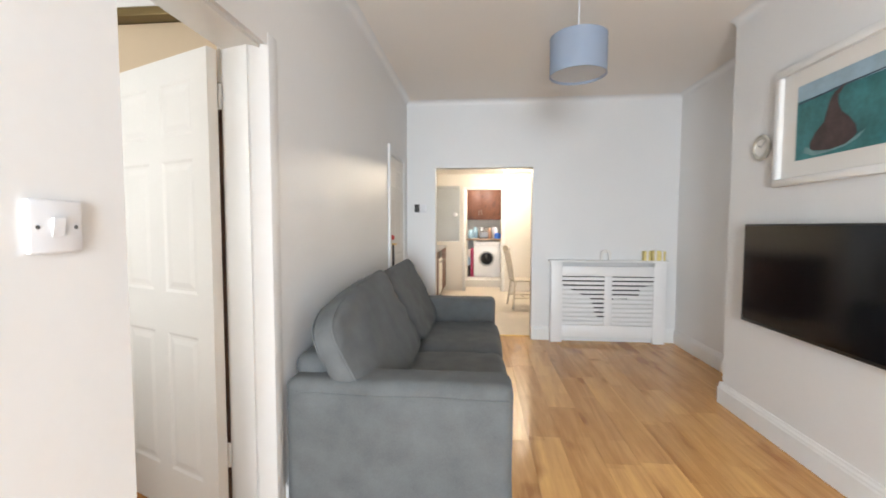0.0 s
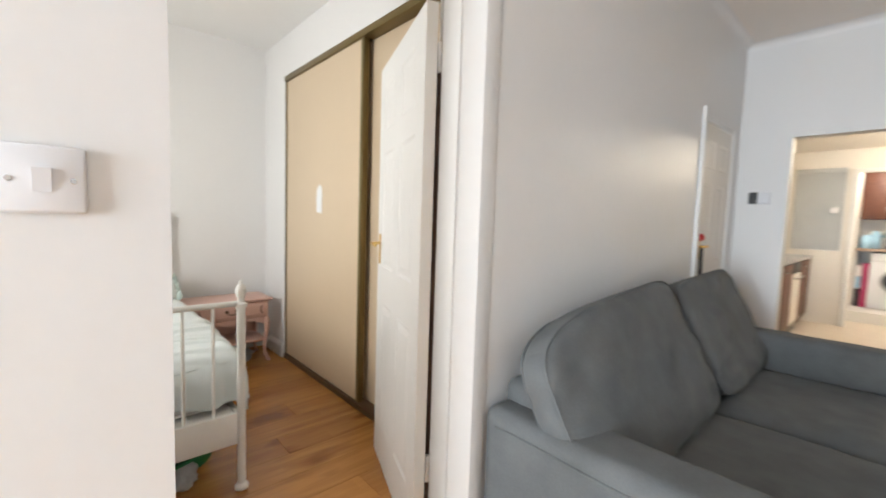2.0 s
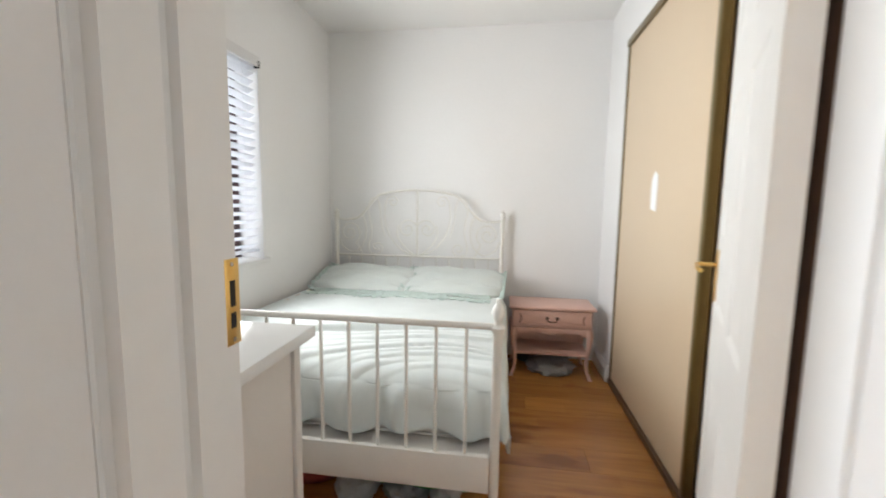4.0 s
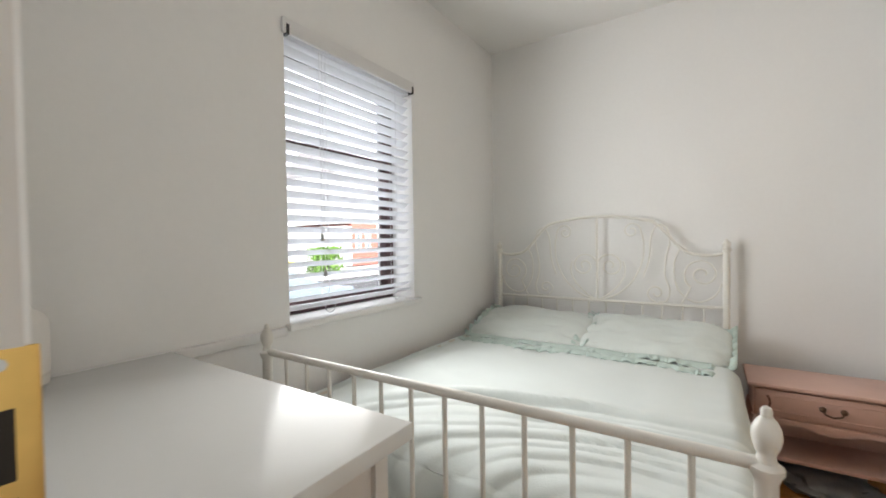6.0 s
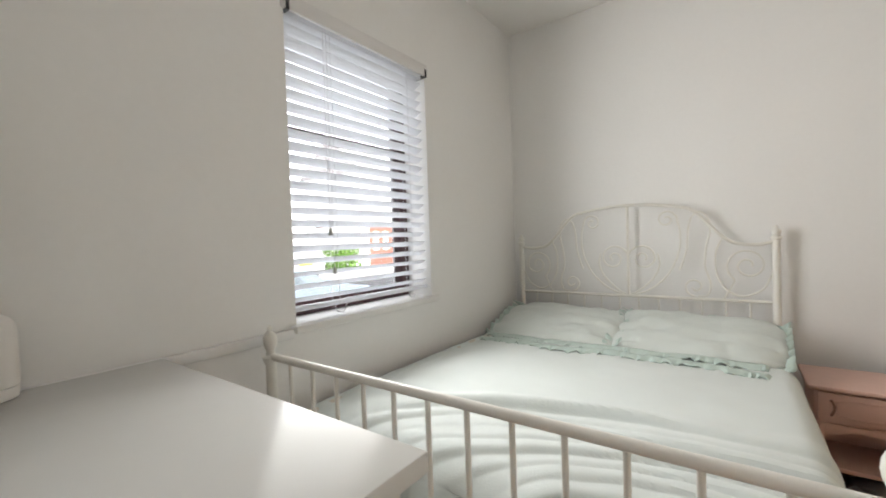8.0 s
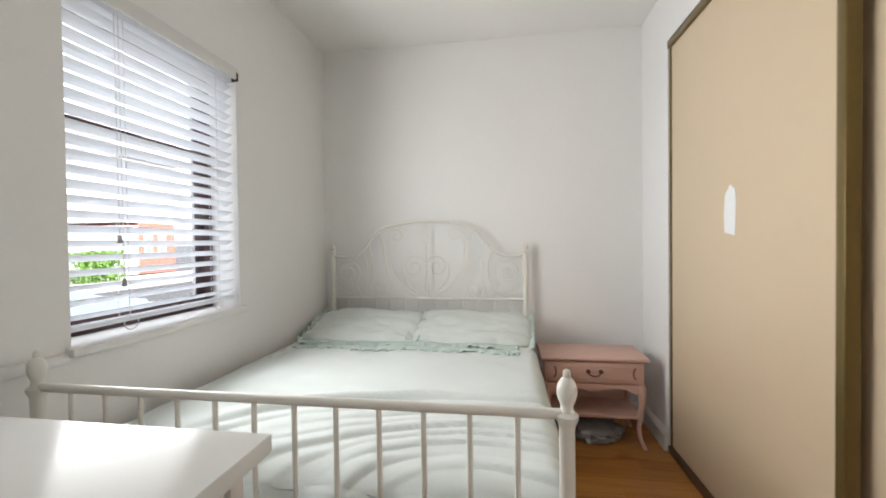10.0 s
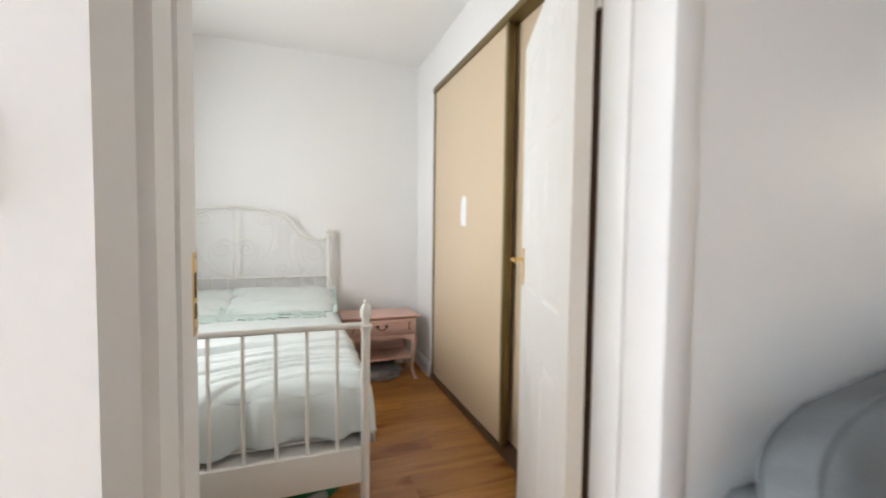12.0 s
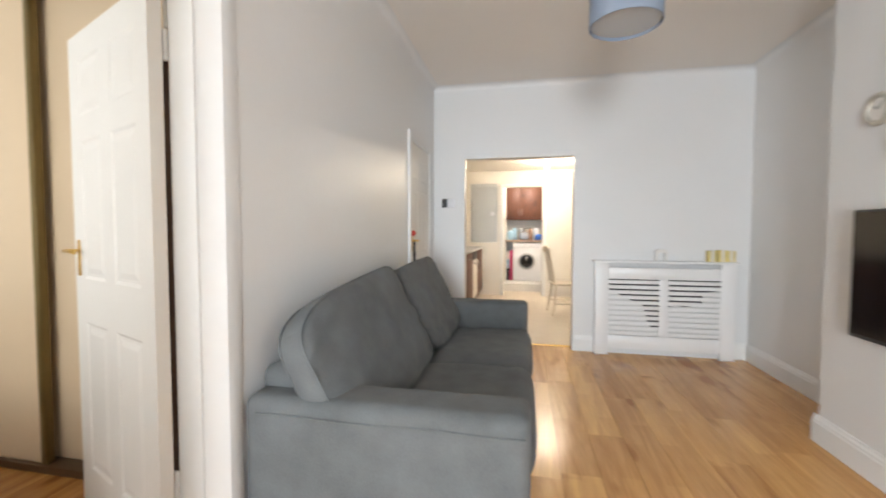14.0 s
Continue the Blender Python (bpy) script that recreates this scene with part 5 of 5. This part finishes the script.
box(bm, 0.17, 0.76, 9.442, 9.452, 0.855, 0.955, bevel=0.003)
part("control_panel", bm, PLAST, wm)
bm = nb()
tube(bm, [(0.45 + 0.155 * math.cos(a), 9.445, 0.57 + 0.155 * math.sin(a)) for a in [2 * math.pi * k / 32 for k in range(33)]], 0.022)
dd = part("door_ring", bm, mat("silver_plastic", (0.45, 0.45, 0.46), 0.3, metal=0.6), wm)
bm = nb()
ball(bm, (0.45, 9.455, 0.57), 0.135, n=20)
part("door_glass", bm, BLACKG, wm, "dark round door glass")
bm = nb()
cyl(bm, (0.66, 9.445, 0.905), (0.66, 9.425, 0.905), 0.025, n=16)
part("knob", bm, WM, wm)

wt = thing("worktop", (0.4, 9.8, 0.99), "grey worktop above the washing machine", "worktop")
bm = nb()
box(bm, 0.002, 0.798, 9.42, 10.198, 0.985, 1.02, bevel=0.004)
part("slab", bm, mat("beige_worktop", (0.42, 0.30, 0.22), 0.4, vary=0.1), wt)
bm = nb()
box(bm, 0.004, 0.022, 9.50, 10.15, 0.15, 0.985)
part("support_panel", bm, WHITEM, wt)
uc = thing("wall_cabinet", (0.4, 9.9, 1.45), "dark cherry wood wall cabinet with two doors", "cabinet")
bm = nb()
box(bm, 0.004, 0.796, 9.76, 10.195, 1.46, 2.20)
part("body", bm, BROWN, uc)
for a, b in ((0.006, 0.30), (0.304, 0.794)):
    bm = nb()
    box(bm, a, b, 9.735, 9.758, 1.455, 2.20, bevel=0.004)
    box(bm, a + 0.05, b - 0.05, 9.729, 9.736, 1.52, 2.13, bevel=0.004)
    cdo = part("cabinet_door", bm, BROWN, uc)
    hx = b - 0.03 if a < 0.1 else a + 0.03
    bm = nb()
    tube(bm, [(hx, 9.735, 1.55), (hx, 9.712, 1.56), (hx, 9.712, 1.68), (hx, 9.735, 1.69)], 0.006)
    part("cabinet_handle", bm, STEEL, cdo)


def clutter_jar(x, y, z, r, h, material, label, category):
    t = thing(category.replace(" ", "_"), (x, y, z), label, category)
    bm = nb()
    lathe(bm, x, y, [(r * 0.9, z + 0.001), (r, z + 0.01), (r, z + h * 0.75), (r * 0.7, z + h * 0.9), (r * 0.5, z + h)], n=18)
    part("body", bm, material, t)
    return t


BLUEP = mat("blue_plastic", (0.03, 0.12, 0.45), 0.4, vary=0.1)
LBLUE = mat("pale_blue_plastic", (0.30, 0.48, 0.60), 0.35, vary=0.15)
REDP = mat("magenta_card", (0.42, 0.03, 0.11), 0.5, vary=0.2)
clutter_jar(0.10, 9.60, 1.02, 0.07, 0.20, LBLUE, "pale blue plastic jug on the worktop", "jug")
clutter_jar(0.19, 9.72, 1.02, 0.06, 0.26, LBLUE, "clear blue plastic bottle on the worktop", "bottle")
clutter_jar(0.70, 9.60, 1.02, 0.08, 0.13, BLUEP, "blue plastic tub on the worktop", "tub")
clutter_jar(0.64, 9.75, 1.02, 0.07, 0.26, PLAST, "white plastic container on the worktop", "container")
clutter_jar(0.52, 9.62, 1.02, 0.05, 0.24, mat("brown_jar", (0.25, 0.13, 0.08), 0.3), "brown glass jar on the worktop", "jar")
mw = thing("toaster", (0.40, 9.68, 1.02), "grey metal toaster on the worktop", "toaster")
bm = nb()
box(bm, 0.28, 0.50, 9.58, 9.75, 1.022, 1.18, bevel=0.025, segs=4)
part("body", bm, mat("dull_metal", (0.20, 0.20, 0.21), 0.35, metal=0.7), mw)
bm = nb()
box(bm, 0.31, 0.47, 9.62, 9.64, 1.175, 1.183)
part("slot", bm, BLACKP, mw)
lid = thing("saucepan", (0.33, 9.68, 1.185), "steel saucepan on top of the toaster", "saucepan")
bm = nb()
lathe(bm, 0.33, 9.66, [(0.06, 1.184), (0.07, 1.19), (0.07, 1.27), (0.065, 1.27)], n=20)
part("body", bm, STEEL, lid)
bm = nb()
tube(bm, [(0.40, 9.66, 1.26), (0.50, 9.64, 1.275), (0.55, 9.63, 1.28)], 0.009)
part("pan_handle", bm, BLACKP, lid)
for z, mtl, lab in ((0.152, BLACKB, "dark box"), (0.42, LBLUE, "pale blue box"), (0.60, WHITEM, "white box")):
    pk = thing("detergent_box", (0.05, 9.6, z), lab + " of laundry supplies beside the washing machine", "box", group="laundry boxes")
    bm = nb()
    box(bm, 0.028, 0.085, 9.52, 9.75, z, z + (0.24 if z < 0.2 else 0.17), bevel=0.006)
    part("body", bm, mtl, pk)
rb = thing("detergent_box", (0.12, 9.6, 0.155), "tall magenta box beside the washing machine", "box", group="laundry boxes")
bm = nb()
box(bm, 0.092, 0.158, 9.50, 9.72, 0.155, 0.80, bevel=0.004)
part("body", bm, REDP, rb)

for k, (a, b) in enumerate(((6.2, 6.95), (7.57, 8.38))):
    un = thing("base_unit", (-0.68, (a + b) / 2, 0), "cherry wood kitchen base unit", "cabinet", group="kitchen base units")
    bm = nb()
    box(bm, -0.995, -0.40, a, b, 0.10, 0.88)
    part("body", bm, BROWN, un)
    bm = nb()
    box(bm, -0.398, -0.378, a + 0.004, b - 0.004, 0.12, 0.87, bevel=0.003)
    ud = part("unit_door", bm, BROWN, un)
    bm = nb()
    tube(bm, [(-0.378, a + 0.2, 0.80), (-0.352, a + 0.21, 0.80), (-0.352, a + 0.33, 0.80), (-0.378, a + 0.34, 0.80)], 0.006)
    part("unit_handle", bm, STEEL, ud)
    bm = nb()
    box(bm, -0.95, -0.44, a, b, 0.0, 0.10)
    part("plinth", bm, BROWN, un)
ov = thing("oven", (-0.68, 7.26, 0), "built-under oven with a steel front and dark glass", "oven")
bm = nb()
box(bm, -0.99, -0.395, 6.955, 7.565, 0.02, 0.88)
part("body", bm, BLACKP, ov)
bm = nb()
box(bm, -0.394, -0.376, 6.965, 7.555, 0.14, 0.74, bevel=0.004)
od = part("oven_door", bm, WHITEM, ov)
bm = nb()
tube(bm, [(-0.376, 7.02, 0.70), (-0.34, 7.03, 0.70), (-0.34, 7.49, 0.70), (-0.376, 7.50, 0.70)], 0.010)
part("oven_handle", bm, STEEL, od)
bm = nb()
box(bm, -0.394, -0.378, 6.965, 7.555, 0.75, 0.87, bevel=0.003)
part("control_strip", bm, BLACKP, ov)
kt = thing("worktop", (-0.68, 7.3, 0.88), "pale worktop over the kitchen base units", "worktop")
bm = nb()
box(bm, -0.998, -0.365, 6.2, 8.395, 0.882, 0.918, bevel=0.008)
part("slab", bm, WORK, kt)

for kx, ky in ((0.75, 7.5), (1.2, 7.4)):
    kl = thing("ceiling_light", (kx, ky, KH), "small lit ceiling light with a warm bulb", "lamp", group="kitchen ceiling lights")
    bm = nb()
    lathe(bm, kx, ky, [(0.045, KH - 0.001), (0.045, KH - 0.02), (0.02, KH - 0.035), (0.018, KH - 0.06)], n=20)
    part("base", bm, PLAST, kl)
    bm = nb()
    ball(bm, (kx, ky, KH - 0.088), 0.035)
    part("bulb", bm, glow_mat("warm_bulb", (1.0, 0.80, 0.50), 1.0), kl, "glowing warm bulb").visible_shadow = False

# dining chair and table
PALEW = mat("pale_painted_wood", (0.62, 0.55, 0.45), 0.45, vary=0.12, scale=8)


def spindle_chair(at, turn_deg):
    c = thing("dining_chair", (0, 0, 0), "pale painted wooden spindle-back dining chair", "chair")
    bm = nb()
    box(bm, -0.21, 0.21, -0.21, 0.21, 0.43, 0.46, bevel=0.014, segs=3)
    part("seat", bm, PALEW, c)
    for sx in (-1, 1):
        for sy in (-1, 1):
            bm = nb()
            tube(bm, [(sx * 0.16, sy * 0.16, 0.435), (sx * 0.185, sy * 0.185, 0.22), (sx * 0.215, sy * 0.215, 0.0)], 0.017)
            part("leg", bm, PALEW, c)
    for sy in (-1, 1):
        bm = nb()
        tube(bm, [(-0.19, sy * 0.195, 0.17), (0.19, sy * 0.195, 0.17)], 0.010)
        part("stretcher", bm, PALEW, c)
    bm = nb()
    tube(bm, [(0, -0.19, 0.17), (0, 0.19, 0.17)], 0.010)
    part("stretcher", bm, PALEW, c)
    for k in range(7):
        y = -0.18 + 0.06 * k
        bm = nb()
        tube(bm, [(-0.185, y * 0.92, 0.455), (-0.225, y, 0.70), (-0.275, y * 1.05, 0.92)], 0.008 if 0 < k < 6 else 0.014)
        part("back_spindle", bm, PALEW, c)
    bm = nb()
    prism(bm, [(-0.225, 0.90), (0.225, 0.90), (0.215, 0.96), (0.12, 0.985), (0, 0.99), (-0.12, 0.985), (-0.215, 0.96)], "x", -0.292, -0.268)
    part("crest_rail", bm, PALEW, c)
    c.matrix_basis = pose(*at, 0, 0, turn_deg)
    return c


spindle_chair((1.0, 6.85, 0), 8)
dt = thing("dining_table", (1.62, 6.9, 0), "dark-legged round dining table", "table")
bm = nb()
lathe(bm, 1.62, 6.9, [(0.46, 0.715), (0.50, 0.722), (0.50, 0.742), (0.49, 0.75)], n=48)
part("tabletop", bm, PALEW, dt)
for a in (0.9, 2.5, 4.0, 5.5):
    bm = nb()
    cyl(bm, (1.62 + 0.36 * math.cos(a), 6.9 + 0.36 * math.sin(a), 0), (1.62 + 0.33 * math.cos(a), 6.9 + 0.33 * math.sin(a), 0.715), 0.02, 0.028)
    part("leg", bm, mat("dark_wood_leg", (0.06, 0.035, 0.025), 0.4, vary=0.2), dt)

# ---- street outside the bedroom window ----
GROUND = mat("asphalt", (0.055, 0.055, 0.058), 0.85, vary=0.2, scale=2, fine=40, bump=0.1)
PAVE = mat("paving", (0.42, 0.41, 0.39), 0.8, vary=0.15, scale=3)
BRICK = mat("red_brick", (0.34, 0.12, 0.09), 0.85, vary=0.3, scale=6, fine=30, bump=0.1)
LEAF = mat("hedge_leaf", (0.11, 0.22, 0.03), 0.6, vary=0.4, scale=6, rand=0.3)
structure("ground", [(-600, 600, -600, -0.41, -0.30, -0.20)], GROUND, "grey asphalt street running to the distance", "ground")
structure("pavement", [(-40, -0.75, -2.4, -0.42, -0.20, -0.10), (-40, 40, -15.2, -11.2, -0.20, -0.10)], PAVE, "grey paved footway with a kerb", "pavement")

CARGLASS = mat("car_glass", (0.16, 0.19, 0.21), 0.1, vary=0.05, bump=0.0)
hs = thing("house", (-18.0, -17, -0.1), "terraced house across the street, red brick below white render", "house")
RENDER = mat("white_render", (0.75, 0.74, 0.72), 0.8, vary=0.08)
bm = nb()
box(bm, -19.6, -17.45, -21, -16, -0.1, 2.35)
part("wall", bm, BRICK, hs, smooth=False)
bm = nb()
box(bm, -17.45, -16.8, -21, -16.02, -0.1, 2.2)
part("wall", bm, RENDER, hs, "white rendered porch wall", smooth=False)
bm = nb()
box(bm, -19.6, -16.8, -21, -16.01, 2.35, 5.4)
part("wall", bm, RENDER, hs, "white rendered upper storey", smooth=False)
bm = nb()
prism(bm, [(-21.4, 5.3), (-15.7, 5.3), (-18.5, 7.6)], "x", -19.7, -16.7)
part("roof", bm, mat("weathered_roof", (0.36, 0.34, 0.34), 0.8, vary=0.2), hs, smooth=False)
for wx, wz in ((-18.75, 0.75), (-17.95, 0.75)):
    bm = nb()
    box(bm, wx - 0.20, wx + 0.20, -16.02, -15.95, wz, wz + 1.1)
    wo = part("window", bm, TRIM, hs)
    for dz in (0.08, 0.60):
        bm = nb()
        box(bm, wx - 0.14, wx + 0.14, -15.955, -15.94, wz + dz, wz + dz + 0.42)
        part("pane", bm, CARGLASS, wo)
for hx0, seed in ((-13.15, 1), (-14.1, 2)):
    hg = thing("hedge", (hx0, -13.9, -0.1), "bright green clipped hedge by the pavement", "hedge", group="front hedges")
    rng = random.Random(seed)
    bm = nb()
    for _ in range(420):
        p = Vector((hx0 + rng.uniform(-0.46, 0.46), -13.9 + rng.uniform(-0.35, 0.35), -0.1 + rng.uniform(0.0, 1.15)))
        r = rng.uniform(0.06, 0.13)
        q = Euler((rng.uniform(0, 6), rng.uniform(0, 6), rng.uniform(0, 6))).to_matrix()
        bm.faces.new([bm.verts.new(p + q @ Vector(c) * r) for c in ((-1, 0, 0), (0, -0.5, 0.1), (1, 0, 0), (0, 0.5, 0.1))])
    part("leaves", bm, LEAF, hg, smooth=False)




def car(at, turn_deg, color, label):
    c = thing("car", (0, 0, 0), label, "car", group="parked cars")
    paint = mat("car_paint", color, 0.25, metal=0.3, vary=0.04, coat=0.5)
    bm = nb()
    prism(bm, [(-2.05, 0.28), (-2.08, 0.62), (-1.95, 0.82), (-1.0, 0.95), (-0.35, 1.40), (1.05, 1.43), (1.75, 1.02), (2.02, 0.92), (2.05, 0.30)], "y", -0.84, 0.84)
    bmesh.ops.bevel(bm, geom=bm.edges[:], offset=0.07, segments=3, affect="EDGES")
    part("body", bm, paint, c)
    for s in (-1, 1):
        bm = nb()
        prism(bm, [(-0.80, 0.98), (-0.28, 1.34), (0.98, 1.37), (1.45, 1.02)], "y", s * 0.835, s * 0.848)
        part("side_window", bm, CARGLASS, c, smooth=False)
        for x in (-1.25, 1.30):
            bm = nb()
            cyl(bm, (x, s * 0.70, 0.31), (x, s * 0.87, 0.31), 0.31, n=24)
            wh = part("wheel", bm, BLACKP, c)
            bm = nb()
            cyl(bm, (x, s * 0.86, 0.31), (x, s * 0.878, 0.31), 0.20, n=20)
            part("rim", bm, STEEL, wh)
        bm = nb()
        box(bm, -2.07, -1.98, s * 0.50, s * 0.76, 0.64, 0.76, bevel=0.02)
        part("headlight", bm, PLAST, c)
    bm = nb()
    prism(bm, [(-0.98, 0.965), (-0.36, 1.385), (-0.375, 1.405), (-1.0, 0.985)], "y", -0.70, 0.70)
    part("windscreen", bm, CARGLASS, c, smooth=False)
    bm = nb()
    box(bm, 2.045, 2.075, -0.26, 0.26, 0.62, 0.74)
    part("number_plate", bm, mat("yellow_plate", (0.75, 0.55, 0.03), 0.5), c, "yellow rear number plate")
    c.matrix_basis = pose(*at, 0, 0, turn_deg)
    return c


car((-2.9, -3.7, -0.20), 0, (0.30, 0.36, 0.42), "blue-grey parked hatchback at the kerb")
car((-9.2, -12.6, -0.10), 90, (0.45, 0.46, 0.48), "pale silver hatchback parked tail out in front of a house")

# ---- floors, laid board by board ----
structure("floor", [(-0.70, 2.6, -2.45, 5.07, -0.10, -0.010)], GAP, "dark underlay beneath the oak laminate", "floor")
structure("floor_bedroom", [(-3.75, -0.70, -0.40, 2.95, -0.10, -0.010)], GAP, "dark underlay beneath the bedroom laminate", "floor")
structure("floor_kitchen", [(-1.15, 2.75, 5.07, 10.3, -0.10, 0.0)], KFLOOR, "pale beige vinyl kitchen floor", "floor")


def board_mesh(w, length, material):
    bm = nb()
    box(bm, 0.0004, w - 0.0004, 0.0004, length - 0.0004, -0.010, 0.0, bevel=0.0008, segs=1)
    me = bpy.data.meshes.new("plank")
    bm.to_mesh(me)
    bm.free()
    me.materials.append(material)
    return me


def lay(floor, x0, x1, y0, y1, material, seed):
    rng = random.Random(seed)
    w, length = 0.192, 1.285
    cache = {}
    x = x0
    while x < x1 - 0.004:
        bw = min(w, x1 - x)
        y = y0 - rng.uniform(0.1, length - 0.15)
        while y < y1 - 0.004:
            a, b = max(y, y0), min(y + length, y1)
            if b - a > 0.01:
                key = (round(bw, 3), round(b - a, 3))
                if key not in cache:
                    cache[key] = board_mesh(bw, b - a, material)
                ob = new("plank", cache[key])
                ob.parent = floor
                ob.location = (x, a, 0)
            y += length
        x += w


lay(bpy.data.objects["floor"], XW, 2.6, -2.3, 5.07, PLANK, 3)
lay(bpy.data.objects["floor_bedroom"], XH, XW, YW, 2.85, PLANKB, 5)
bm = nb()
box(bm, -0.212, 0.893, 5.045, 5.085, -0.001, 0.007, bevel=0.003)
tagged(part("trim_threshold", bm, BRASS), "thin brass threshold strip in the kitchen doorway", "threshold", kind="structure")
